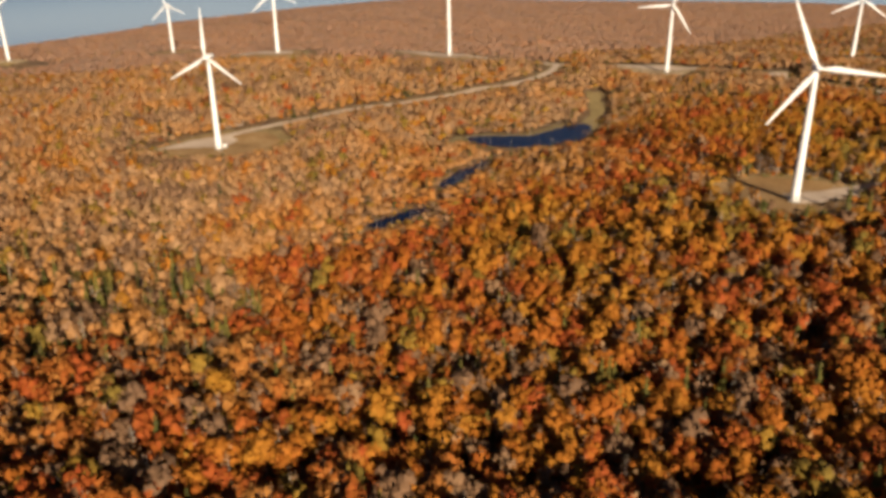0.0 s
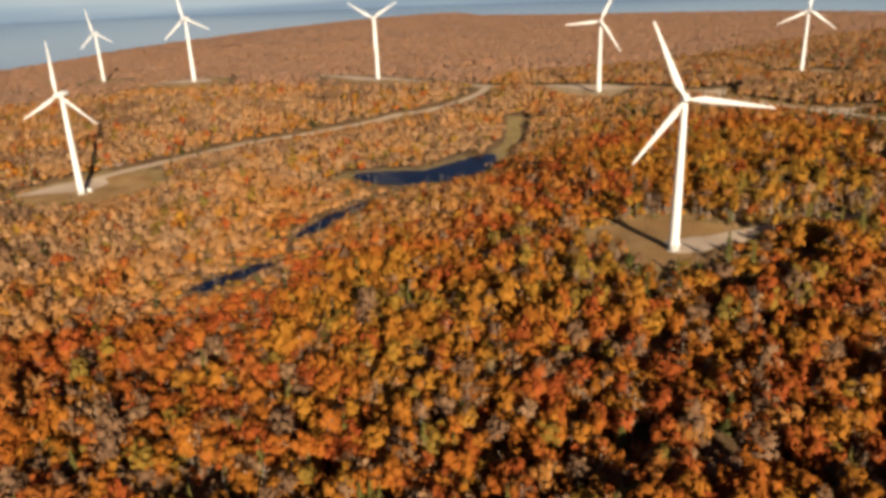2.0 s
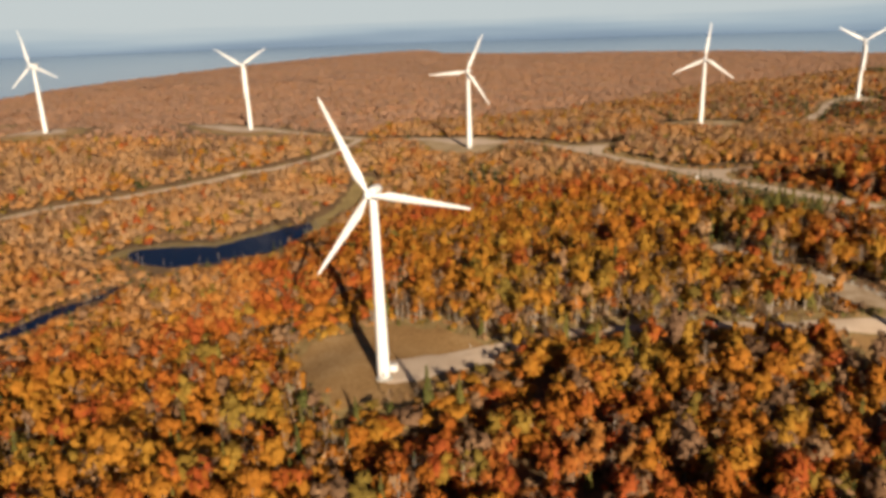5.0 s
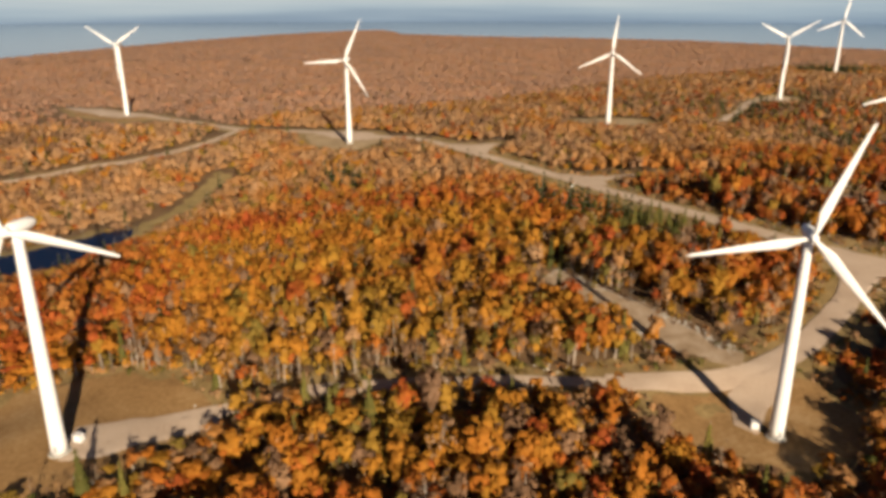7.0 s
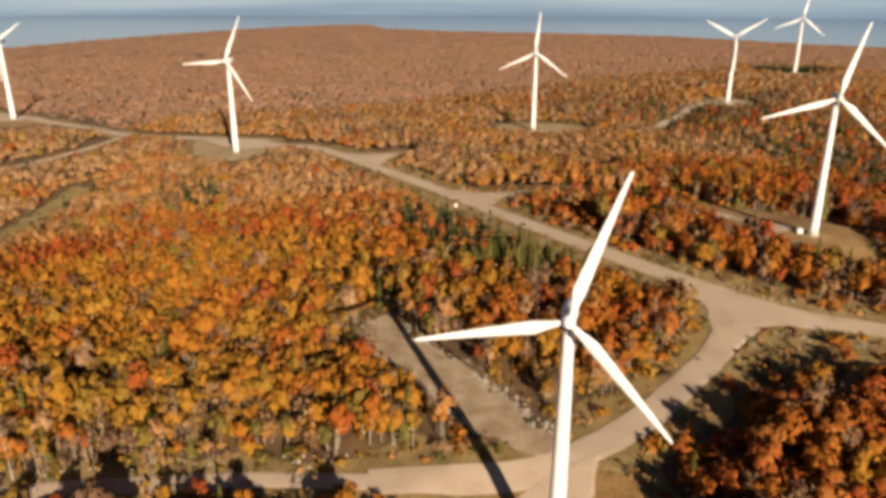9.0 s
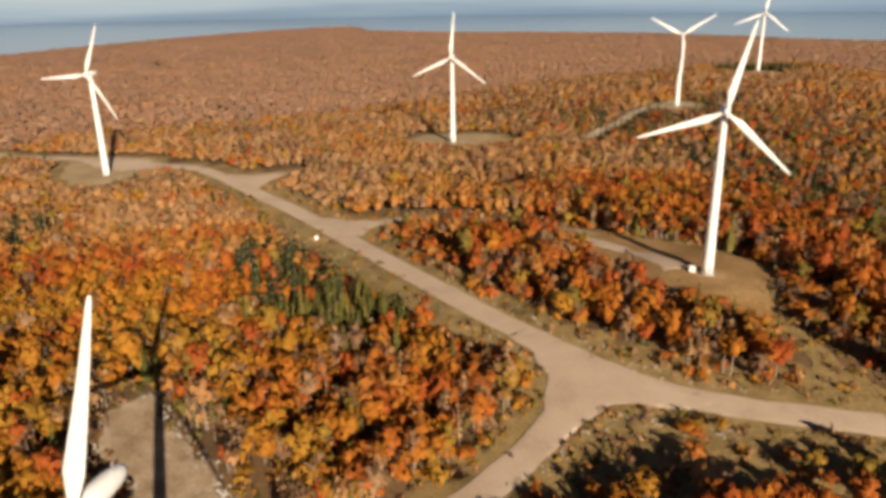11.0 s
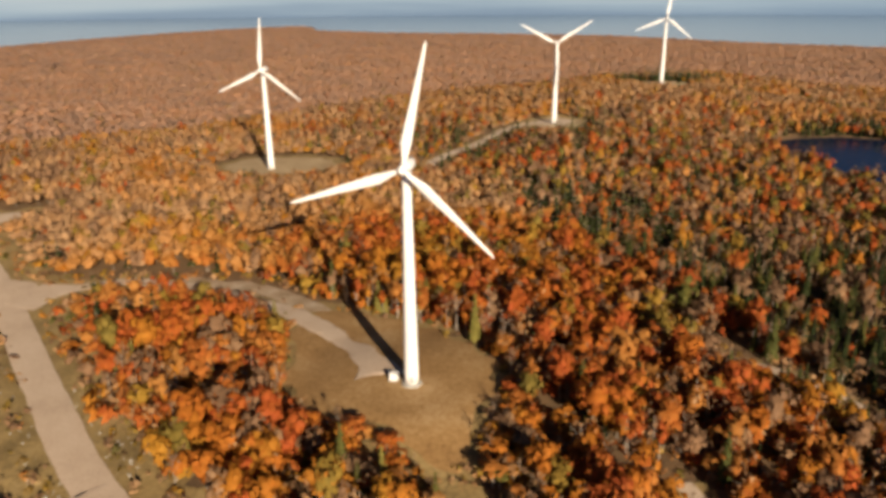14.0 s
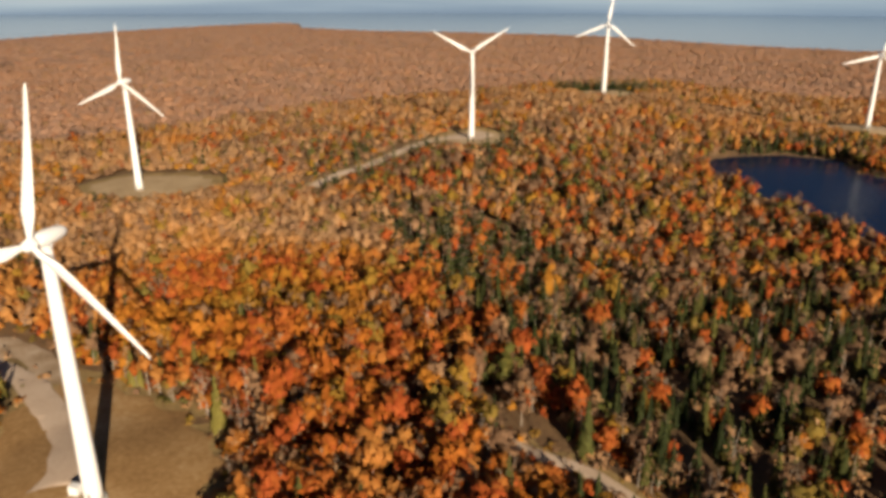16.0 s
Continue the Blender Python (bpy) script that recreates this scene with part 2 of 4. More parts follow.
def leafy(name, stops, from_mesh):
    """Leaves: one hue a tree, each spray a little lighter or darker, light shining through."""
    m, n, l, b = material(name, 0.75)
    b.inputs["Specular IOR Level"].default_value = 0.15
    if from_mesh:
        at = n.new("ShaderNodeAttribute")
        at.attribute_name = "tint"
        value = at.outputs["Fac"]
    else:
        value = n.new("ShaderNodeObjectInfo").outputs["Random"]
    r = ramp(n, stops)
    l.new(value, r.inputs["Fac"])
    geo = n.new("ShaderNodeNewGeometry")
    hsv = n.new("ShaderNodeHueSaturation")
    span = n.new("ShaderNodeMapRange")
    span.inputs["To Min"].default_value, span.inputs["To Max"].default_value = 1.1, 1.26
    l.new(geo.outputs["Random Per Island"], span.inputs["Value"])
    grain, dapple, both = n.new("ShaderNodeTexNoise"), n.new("ShaderNodeMapRange"), n.new("ShaderNodeMath")
    grain.inputs["Scale"].default_value, grain.inputs["Detail"].default_value = 1.6, 3
    dapple.inputs["From Min"].default_value, dapple.inputs["From Max"].default_value = 0.3, 0.7
    dapple.inputs["To Min"].default_value, dapple.inputs["To Max"].default_value = 0.7, 1.15
    both.operation = "MULTIPLY"
    l.new(geo.outputs["Position"], grain.inputs["Vector"])
    l.new(grain.outputs["Fac"], dapple.inputs["Value"])
    l.new(span.outputs["Result"], both.inputs[0])
    l.new(dapple.outputs["Result"], both.inputs[1])
    l.new(both.outputs[0], hsv.inputs["Value"])
    l.new(r.outputs["Color"], hsv.inputs["Color"])
    l.new(hsv.outputs["Color"], b.inputs["Base Color"])
    tr, mx = n.new("ShaderNodeBsdfTranslucent"), n.new("ShaderNodeMixShader")
    l.new(hsv.outputs["Color"], tr.inputs["Color"])
    mx.inputs["Fac"].default_value = 0.22
    l.new(b.outputs["BSDF"], mx.inputs[1])
    l.new(tr.outputs["BSDF"], mx.inputs[2])
    l.new(mx.outputs["Shader"], n["Material Output"].inputs["Surface"])
    return m


def water(name, colour, rough, size, strength, gloss=0.5):
    m, n, l, b = material(name, rough)
    b.inputs["Base Color"].default_value, b.inputs["IOR"].default_value = (*colour, 1), 1.33
    b.inputs["Specular IOR Level"].default_value = gloss
    geo, t, bp = n.new("ShaderNodeNewGeometry"), n.new("ShaderNodeTexNoise"), n.new("ShaderNodeBump")
    t.inputs["Scale"].default_value, t.inputs["Detail"].default_value = size, 4
    bp.inputs["Strength"].default_value = strength
    l.new(geo.outputs["Position"], t.inputs["Vector"])
    l.new(t.outputs["Fac"], bp.inputs["Height"])
    l.new(bp.outputs["Normal"], b.inputs["Normal"])
    return m


FLOOR = mottled("leaf_litter", [(0.3, (0.06, 0.036, 0.018)), (0.55, (0.15, 0.085, 0.037)), (0.75, (0.26, 0.15, 0.065))], 0.08, 1.2, bump=0.6, bump_size=0.5)
EARTH = mottled("yard_earth", [(0.32, (0.175, 0.092, 0.030)), (0.46, (0.27, 0.150, 0.053)), (0.56, (0.33, 0.192, 0.074)), (0.68, (0.41, 0.265, 0.128))], 0.07, 0.9, bump=0.4)
GRIT = mottled("pale_gravel", [(0.3, (0.37, 0.27, 0.195)), (0.5, (0.49, 0.37, 0.275)), (0.72, (0.57, 0.45, 0.35))], 0.09, 1.6, bump=0.3)
RUBBLE = mottled("stony_earth", [(0.32, (0.19, 0.122, 0.065)), (0.46, (0.31, 0.215, 0.13)), (0.56, (0.40, 0.295, 0.20)), (0.7, (0.52, 0.42, 0.32))], 0.16, 1.8, bump=0.6, bump_size=0.2)
GRASS = mottled("dry_grass", [(0.3, (0.115, 0.076, 0.028)), (0.45, (0.205, 0.138, 0.052)), (0.58, (0.295, 0.20, 0.078)), (0.75, (0.38, 0.27, 0.125))], 0.12, 1.0, bump=0.7, bump_size=0.4)
TAN = mottled("bleached_grass", [(0.3, (0.25, 0.17, 0.085)), (0.5, (0.37, 0.262, 0.145)), (0.72, (0.47, 0.35, 0.21))], 0.1, 1.0, bump=0.5, bump_size=0.3)
SEDGE = mottled("marsh_sedge", [(0.3, (0.16, 0.11, 0.035)), (0.5, (0.27, 0.19, 0.07)), (0.7, (0.36, 0.26, 0.11))], 0.15, 1.2, bump=0.7, bump_size=0.4)
STONE = mottled("field_stone", [(0.3, (0.25, 0.23, 0.2)), (0.55, (0.4, 0.37, 0.33)), (0.75, (0.55, 0.52, 0.48))], 0.3, 3.0)
# far woods: muted mauve-brown base colours with distance haze painted in
HAZED_LEAVES = mottled("hazed_crowns", [(0.3, (0.17, 0.105, 0.075)), (0.42, (0.27, 0.155, 0.10)), (0.52, (0.34, 0.19, 0.115)), (0.62, (0.37, 0.205, 0.115)), (0.75, (0.31, 0.15, 0.095))], 0.012, 0.2, bump=1.0, bump_size=3.0)
LEAVES = leafy("autumn_leaves", LEAF_STOPS, True)
TREE_LEAVES = leafy("tree_leaves", LEAF_STOPS, False)
# leaf colours paled the same way to stand in for haze
HAZED_STOPS = [(0.0, (0.23, 0.145, 0.105)), (0.15, (0.305, 0.178, 0.118)), (0.3, (0.335, 0.178, 0.102)), (0.5, (0.305, 0.142, 0.082)), (0.75, (0.30, 0.165, 0.082)), (1.0, (0.19, 0.13, 0.07))]
HAZED_CROWNS = leafy("hazed_leaves", HAZED_STOPS, True)
NEEDLE_STOPS = [(0.0, (0.022, 0.030, 0.010)), (0.5, (0.05, 0.058, 0.016)), (1.0, (0.18, 0.150, 0.036))]
NEEDLES = leafy("needles", NEEDLE_STOPS, True)
BARK = mottled("bark", [(0.3, (0.17, 0.13, 0.10)), (0.55, (0.30, 0.245, 0.195)), (0.75, (0.44, 0.38, 0.32))], 0.3, 2.0)
POND = water("pond_water", (0.004, 0.013, 0.040), 0.2, 0.9, 0.25, 0.09)
LAKE = water("lake_water", (0.07, 0.12, 0.20), 0.12, 0.02, 0.04)
# no lamp: surface glows with far lake, haze and low sky painted in
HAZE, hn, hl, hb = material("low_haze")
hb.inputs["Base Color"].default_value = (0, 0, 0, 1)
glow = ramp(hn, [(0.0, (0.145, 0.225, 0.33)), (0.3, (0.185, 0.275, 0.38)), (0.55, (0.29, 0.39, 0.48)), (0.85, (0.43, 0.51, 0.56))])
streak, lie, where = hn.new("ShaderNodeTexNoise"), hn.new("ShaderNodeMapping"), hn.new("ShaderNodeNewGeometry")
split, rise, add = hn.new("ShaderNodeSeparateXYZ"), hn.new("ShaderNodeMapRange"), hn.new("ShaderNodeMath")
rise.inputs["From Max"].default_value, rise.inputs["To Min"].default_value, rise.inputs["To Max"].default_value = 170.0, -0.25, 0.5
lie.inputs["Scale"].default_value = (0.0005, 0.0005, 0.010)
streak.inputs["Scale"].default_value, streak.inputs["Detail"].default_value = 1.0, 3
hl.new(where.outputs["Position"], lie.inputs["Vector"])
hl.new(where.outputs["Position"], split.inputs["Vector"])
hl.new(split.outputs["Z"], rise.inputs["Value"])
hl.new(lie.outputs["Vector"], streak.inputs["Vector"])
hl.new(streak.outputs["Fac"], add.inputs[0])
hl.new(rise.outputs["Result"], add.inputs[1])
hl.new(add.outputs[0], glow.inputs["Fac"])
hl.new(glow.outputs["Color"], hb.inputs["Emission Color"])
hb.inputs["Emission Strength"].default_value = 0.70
WHITE = mottled("white_paint", [(0.3, (0.74, 0.74, 0.73)), (0.7, (0.82, 0.82, 0.81))], 0.4, 3.0, rough=0.35, bump=0.02)
GREY = mottled("grey_steel", [(0.3, (0.28, 0.29, 0.3)), (0.7, (0.38, 0.39, 0.4))], 0.5, 3.0, rough=0.45, bump=0.05)
CONCRETE = mottled("concrete", [(0.3, (0.3, 0.28, 0.25)), (0.7, (0.42, 0.4, 0.36))], 0.6, 4.0, rough=0.9, bump=0.2)


# ---- mesh helpers ----
def sheet(name, verts, faces, mat, parent=None, shade=False):
    me = bpy.data.meshes.new(name)
    me.from_pydata(verts, [], faces)
    me.materials.append(mat)
    if shade:
        me.polygons.foreach_set("use_smooth", np.ones(len(me.polygons), bool))
    ob = new(name, me)
    ob.parent = parent
    return ob


def quads(name, verts, mats, face_mat=None, tint=None, corners=4, normals=None):
    """A mesh of loose faces, four (or three) corners each."""
    n = len(verts)
    f = n // corners
    me = bpy.data.meshes.new(name)
    me.vertices.add(n)
    me.vertices.foreach_set("co", verts.astype(np.float32).ravel())
    me.loops.add(n)
    me.loops.foreach_set("vertex_index", np.arange(n, dtype=np.int32))
    me.polygons.add(f)
    me.polygons.foreach_set("loop_start", np.arange(0, n, corners, dtype=np.int32))
    me.polygons.foreach_set("loop_total", np.full(f, corners, np.int32))
    for m in mats:
        me.materials.append(m)
    if face_mat is not None:
        me.polygons.foreach_set("material_index", face_mat.astype(np.int32))
    if tint is not None:
        me.attributes.new("tint", "FLOAT", "FACE").data.foreach_set("value", tint.astype(np.float32))
    if normals is not None:
        me.polygons.foreach_set("use_smooth", np.ones(f, bool))
        me.attributes.new("custom_normal", "FLOAT_VECTOR", "POINT").data.foreach_set("vector", normals.astype(np.float32).ravel())
    me.update()
    return me


def part(name, bm, mat, parent, label=""):
    me = bpy.data.meshes.new(name)
    bm.to_mesh(me)
    bm.free()
    me.materials.append(mat)
    ob = new(name, me)
    ob.parent = parent
    return tagged(ob, label)


def grid_lines(lo, hi, fine, far):
    """Even steps in the middle, growing steps out to the rim."""
    v = list(np.arange(lo, hi + 0.1, fine))
    step, a = fine, v[-1]
    while a < far:
        step *= 1.16
        a += min(step, 160)
        v.append(min(a, far))
    step, a = fine, v[0]
    while a > -far:
        step *= 1.16
        a -= min(step, 160)
        v.insert(0, max(a, -far))
    return np.array(sorted(set(v)))


def lattice(xs, ys):
    gx, gy = np.meshgrid(xs, ys)
    w = len(xs)
    i = (np.arange(len(ys) - 1)[:, None] * w + np.arange(w - 1)).ravel()
    return gx.ravel(), gy.ravel(), np.stack([i, i + 1, i + 1 + w, i + w], 1)


def drape(name, poly, lift, mat, step=3.0, rag=0.0, seed=1):
    """A flat patch laid over the ground inside an outline, with a ragged rim."""
    p = np.array(poly, float)
    lo, hi = p.min(0) - rag - step, p.max(0) + rag + step
    x, y, f = lattice(np.arange(lo[0], hi[0], step), np.arange(lo[1], hi[1], step))
    away = lambda u, v: beyond(poly, u, v) - rag * wave(u, v, 14, seed)
    d = away(x, y)
    f = f[(d[f] < 0).any(1)]
    out = np.nonzero(d > 0)[0]
    for _ in range(2):
        e = away(x[out], y[out])
        gx_, gy_ = (away(x[out] + 0.2, y[out]) - e) / 0.2, (away(x[out], y[out] + 0.2) - e) / 0.2
        g = np.maximum(np.hypot(gx_, gy_), 0.5) ** 2
        x[out], y[out] = x[out] - np.clip(e / g, -step, step) * gx_, y[out] - np.clip(e / g, -step, step) * gy_
    d[out] = 0
    return patch(name, x, y, f, d, lift, mat)


def patch(name, x, y, f, d, lift, mat):
    used = np.unique(f)
    back = np.full(len(x), -1)
    back[used] = np.arange(len(used))
    x, y, d = x[used], y[used], d[used]
    z = ground_height(x, y) + np.where(d > -0.01, lift * 0.8, lift)
    return sheet(name, np.stack([x, y, z], 1).tolist(), back[f].tolist(), mat, shade=True)


def ribbon(name, line, width, lift, mat, rag=0.0, seed=1, step=2.5):
    """A strip along a line, its sides a little uneven."""
    pts, out, faces = [Vector((*p, 0)) for p in line], [], []
    fine = []
    for i in range(len(pts) - 1):
        a, b, c, d = pts[max(i - 1, 0)], pts[i], pts[i + 1], pts[min(i + 2, len(pts) - 1)]
        n = max(1, int((c - b).length / step))
        for k in range(n):
            u = k / n
            fine.append(0.5 * ((2 * b) + (c - a) * u + (2 * a - 5 * b + 4 * c - d) * u * u + (3 * b - a - 3 * c + d) * u**3))
    fine.append(pts[-1])
    cols = 7
    for i, p in enumerate(fine):
        way = (fine[min(i + 1, len(fine) - 1)] - fine[max(i - 1, 0)]).normalized()
        side = Vector((-way.y, way.x, 0))
        for k in range(cols):
            s = k / (cols - 1) * 2 - 1
            w = width / 2 * (1 + rag * float(wave(np.array(p.x + 40 * s), np.array(p.y), 17, seed)))
            q = p + side * s * w
            out.append((q.x, q.y, s))
    o = np.array(out)
    z = ground_height(o[:, 0], o[:, 1]) + lift * np.where(np.abs(o[:, 2]) > 0.99, 0.75, 1.0)
    for i in range(len(fine) - 1):
        for k in range(cols - 1):
            a = i * cols + k
            faces.append((a + 1, a, a + cols, a + cols + 1))
    return sheet(name, np.stack([o[:, 0], o[:, 1], z], 1).tolist(), faces, mat, shade=True)


# ---- ground and water ----
gx, gy, gf = lattice(grid_lines(-260, 760, 7, 4850), grid_lines(90, 900, 7, 4850))
tagged(sheet("ground", np.stack([gx, gy, ground_height(gx, gy)], 1).tolist(), gf.tolist(), FLOOR, shade=True),
       "brown leaf-littered forest floor of a low upland", "ground", kind="structure")
far_rim = [(4880 * math.cos(a), 4880 * math.sin(a)) for a in np.linspace(radians(10.6), radians(190.4), 80)]
inner = [(x * 0.985, y * 0.985 - 12) for x, y in SHORE[1:-1]]
tagged(sheet("water", [(x, y, LAKE_LEVEL) for x, y in far_rim + inner], [list(range(len(far_rim) + len(inner)))], LAKE),
       "wide grey-blue great lake behind the wooded upland", "lake", kind="structure")
# upright glowing veil added where the lake sheet ends
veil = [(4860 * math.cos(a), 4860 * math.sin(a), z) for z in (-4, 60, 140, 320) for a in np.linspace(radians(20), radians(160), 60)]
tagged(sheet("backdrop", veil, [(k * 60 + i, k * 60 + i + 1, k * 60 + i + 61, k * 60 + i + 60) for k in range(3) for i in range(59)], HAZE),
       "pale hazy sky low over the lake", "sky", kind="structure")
for name, poly, level, words in (("water_pond", POND_MAIN, 2.2, "dark blue still pond in a sedge meadow"), ("water_pond", POND_NECK, -1.6, "narrow dark pond among sedge and trees"),
                                 ("water_pond", POND_LOW, -5.0, "small dark pool among orange trees"), ("water_lake", FOREST_LAKE, 9.0, "deep blue forest lake ringed by trees")):
    rim = []
    for i in range(len(poly)):
        a, b = Vector(poly[i]), Vector(poly[(i + 1) % len(poly)])
        for k in range(4):
            q = a.lerp(b, k / 4)
            j = 1.2 * float(wave(np.array(q.x), np.array(q.y), 9, 5))
            rim.append((q.x + j, q.y - j, level))
    tagged(sheet(name, rim, [list(range(len(rim)))], POND), words, "pond" if level < 5 else "lake", kind="structure")

for poly in MEADOWS:
    tagged(drape("meadow", poly, 0.12, SEDGE, 1.6, 3.0, 8), "tan marsh sedge beside the dark ponds", "meadow", kind="structure")
for i, (line, width) in enumerate(ROADS):
    tagged(ribbon("verge", line, width + (27 if i < 1 else 18 if i == 1 else 11 if i == 3 else 10 if i < 4 else 5), 0.10 + 0.012 * i, GRASS, 0.35, i, 3), "dry brown grass verge along a gravel road", "verge", kind="structure")
    tagged(ribbon("road", line, width, 0.36 + 0.012 * i, GRIT, 0.06, i), "pale beige gravel access road through the woods", "road", kind="structure")
for i, poly in enumerate(PADS + SPURS):
    cx, cy = np.mean(poly, 0)
    rim = [(cx + (px - cx) * (1 + 8 / math.hypot(px - cx, py - cy)), cy + (py - cy) * (1 + 8 / math.hypot(px - cx, py - cy))) for px, py in poly]
    tagged(drape("verge", rim, 0.05 + 0.002 * i, GRASS, 2.4, 2.0, i + 3), "dry brown grass fringe between bare ground and woods", "verge", kind="structure")
for i, poly in enumerate(PADS):
    tagged(drape("yard", poly, 0.24, EARTH if i < 7 else TAN, 1.6, 2.2, i), "bare brown earth yard round a turbine foot" if i < 7 else "bleached tan grass yard round a turbine foot", "yard", kind="structure")
for i, poly in enumerate(SPURS + GRAVEL):
    tagged(drape("gravel_apron", poly, 0.402 + 0.008 * i, GRIT, 1.5, 0.7, i), "pale gravel apron beside the road", "gravel", kind="structure")
tagged(drape("clearing", STRIP, 0.3, RUBBLE, 1.5, 2.2, 4), "cleared strip of bare earth edged with loose stones", "clearing", kind="structure")
tagged(drape("clearing", BANK, 0.28, RUBBLE, 1.5, 1.8, 6), "pale stony bank beside a forest track", "clearing", kind="structure")
tagged(drape("shoulder", SHOULDER, 0.2, GRASS, 2.0, 2.0, 9), "wide brown grassy shoulder beside the gravel road", "verge", kind="structure")
tagged(drape("glade", GLADE, 0.16, GRASS, 1.6, 2.0, 7), "narrow brown grassy glade between the trees", "clearing", kind="structure")
tagged(drape("brush_ground", BRUSH, 0.2, GRASS, 2.0, 1.5, 4), "rough brown brush ground beside the road fork", "clearing", kind="structure")


# ---- turbines ----
def lathe(bm, rings, sides, turn=Matrix()):
    """Rings of (height, radius) round the z axis, closed at both ends."""
    loops = []
    for h, r in rings:
        loops.append([bm.verts.new(turn @ Vector((r * math.cos(a), r * math.sin(a), h))) for a in np.linspace(0, 2 * math.pi, sides, endpoint=False)])
    for a, b in zip(loops, loops[1:]):
        for i in range(sides):
            bm.faces.new((a[i], a[(i + 1) % sides], b[(i + 1) % sides], b[i]))
    bm.faces.new(loops[0][::-1])
    bm.faces.new(loops[-1])
    for f in bm.faces:
        f.smooth = len(f.verts) == 4
    return bm


def block(bm, size, at=(0, 0, 0), bevel=0.0):
    made = bmesh.ops.create_cube(bm, size=1.0, matrix=Matrix.Translation(at) @ Matrix.Diagonal((*size, 1)))
    if bevel:
        bmesh.ops.bevel(bm, geom=list({e for v in made["verts"] for e in v.link_edges}), offset=bevel, segments=2, affect="EDGES")
    return bm


def blade_mesh():
    """A tapered, twisted blade along +z, its root round and its tip thin."""
    bm, loops, n = bmesh.new(), [], 12
    for u in (0.0, 0.03, 0.07, 0.13, 0.2, 0.3, 0.45, 0.6, 0.75, 0.88, 0.96, 1.0):
        chord = 0.95 if u < 0.04 else 0.95 + (2.35 - 0.95) * min(1, (u - 0.04) / 0.16) if u < 0.2 else 2.35 * (1 - (u - 0.2) / 0.8) + 0.55 * (u - 0.2) / 0.8
        thick = 0.95 if u < 0.04 else max(0.1, 0.95 * (1 - min(1, (u - 0.04) / 0.2)) + 0.5 * (1 - u))
        if u == 1.0:
            chord, thick = 0.25, 0.06
        twist, ring = radians(16 * (1 - u) ** 2), []
        for a in np.linspace(0, 2 * math.pi, n, endpoint=False):
            px, py = math.cos(a) * chord / 2 - (chord - 0.95) * 0.22, math.sin(a) * thick / 2
            ring.append(bm.verts.new((px * math.cos(twist) - py * math.sin(twist), px * math.sin(twist) + py * math.cos(twist) - 0.9 * u * u, 26.0 * u)))
        loops.append(ring)
    for a, b in zip(loops, loops[1:]):
        for i in range(n):
            bm.faces.new((a[i], a[(i + 1) % n], b[(i + 1) % n], b[i])).smooth = True
    bm.faces.new(loops[0][::-1])
    bm.faces.new(loops[-1])
    return bm


def wind_turbine():
    """Tower on a round foot, nacelle, and a rotor of three blades that faces -y."""
    t = new("wind_turbine")
    part("foundation", lathe(bmesh.new(), [(-0.8, 2.4), (0.3, 2.4), (0.42, 2.2)], 32), CONCRETE, t, "round grey concrete foundation")
    rings = []
    for k in range(25):
        u = k / 24
        rings.append((0.4 + u * (HUB - 1.7), 1.75 - 0.75 * u))
    part("tower", lathe(bmesh.new(), rings, 32), WHITE, t)
    for u in (0.34, 0.68):
        r = 1.75 - 0.75 * u + 0.03
        part("flange", lathe(bmesh.new(), [(HUB * u - 0.12, r), (HUB * u + 0.12, r)], 32), WHITE, t)
    part("door", block(bmesh.new(), (0.75, 0.14, 1.6), (0.5, -1.66, 1.9), 0.04), GREY, t, "small grey service door")
    part("yaw_ring", lathe(bmesh.new(), [(HUB - 1.5, 1.12), (HUB - 1.1, 1.2)], 24), WHITE, t)
    lay = Matrix.Rotation(radians(90), 4, "X")
    egg = [(-5.1, 0.2), (-4.9, 0.62), (-4.3, 0.98), (-3.2, 1.22), (-1.6, 1.38), (0.2, 1.38), (1.4, 1.24), (2.0, 1.05)]
    nacelle = part("nacelle", lathe(bmesh.new(), egg, 24, Matrix.Translation((0, 0, HUB + 0.15)) @ lay), WHITE, t)
    part("wind_vane", lathe(bmesh.new(), [(HUB + 1.2, 0.05), (HUB + 2.3, 0.04)], 8, Matrix.Translation((0.5, 3.0, 0))), GREY, nacelle)
    hub = part("hub", lathe(bmesh.new(), [(-0.6, 1.05), (0.2, 1.15), (1.0, 1.1), (1.7, 0.85), (2.2, 0.45), (2.35, 0.1)], 24, lay), WHITE, t)
    hub.location = (0, -2.5, HUB)
    mesh = None
    for k in range(3):
        turn = Matrix.Rotation(radians(120 * k), 4, "Y")
        if mesh is None:
            b = part("blade", blade_mesh(), WHITE, hub)
            mesh = b.data
        else:
            b = new("blade", mesh)
            b.parent = hub
        b.matrix_local = turn @ Matrix.Translation((0, -0.6, 0.5))
    return tagged(t, "tall white three-bladed wind turbine on a tapered steel tower", "wind turbine", "turbines of the wind farm")


def transformer():
    t = new("transformer_box")
    part("plinth", block(bmesh.new(), (2.3, 1.9, 0.3), (0, 0, 0.15), 0.03), CONCRETE, t)
    part("cabinet", block(bmesh.new(), (1.9, 1.5, 1.6), (0, 0, 1.1), 0.06), WHITE, t)
    part("lid", block(bmesh.new(), (2.05, 1.65, 0.12), (0, 0, 1.96), 0.03), WHITE, t)
    for s in (-0.47, 0.47):
        part("door", block(bmesh.new(), (0.86, 0.05, 1.35), (s, -0.77, 1.08), 0.02), WHITE, t)
    return tagged(t, "white transformer box on a concrete plinth beside a turbine", "transformer", "transformers of the wind farm")


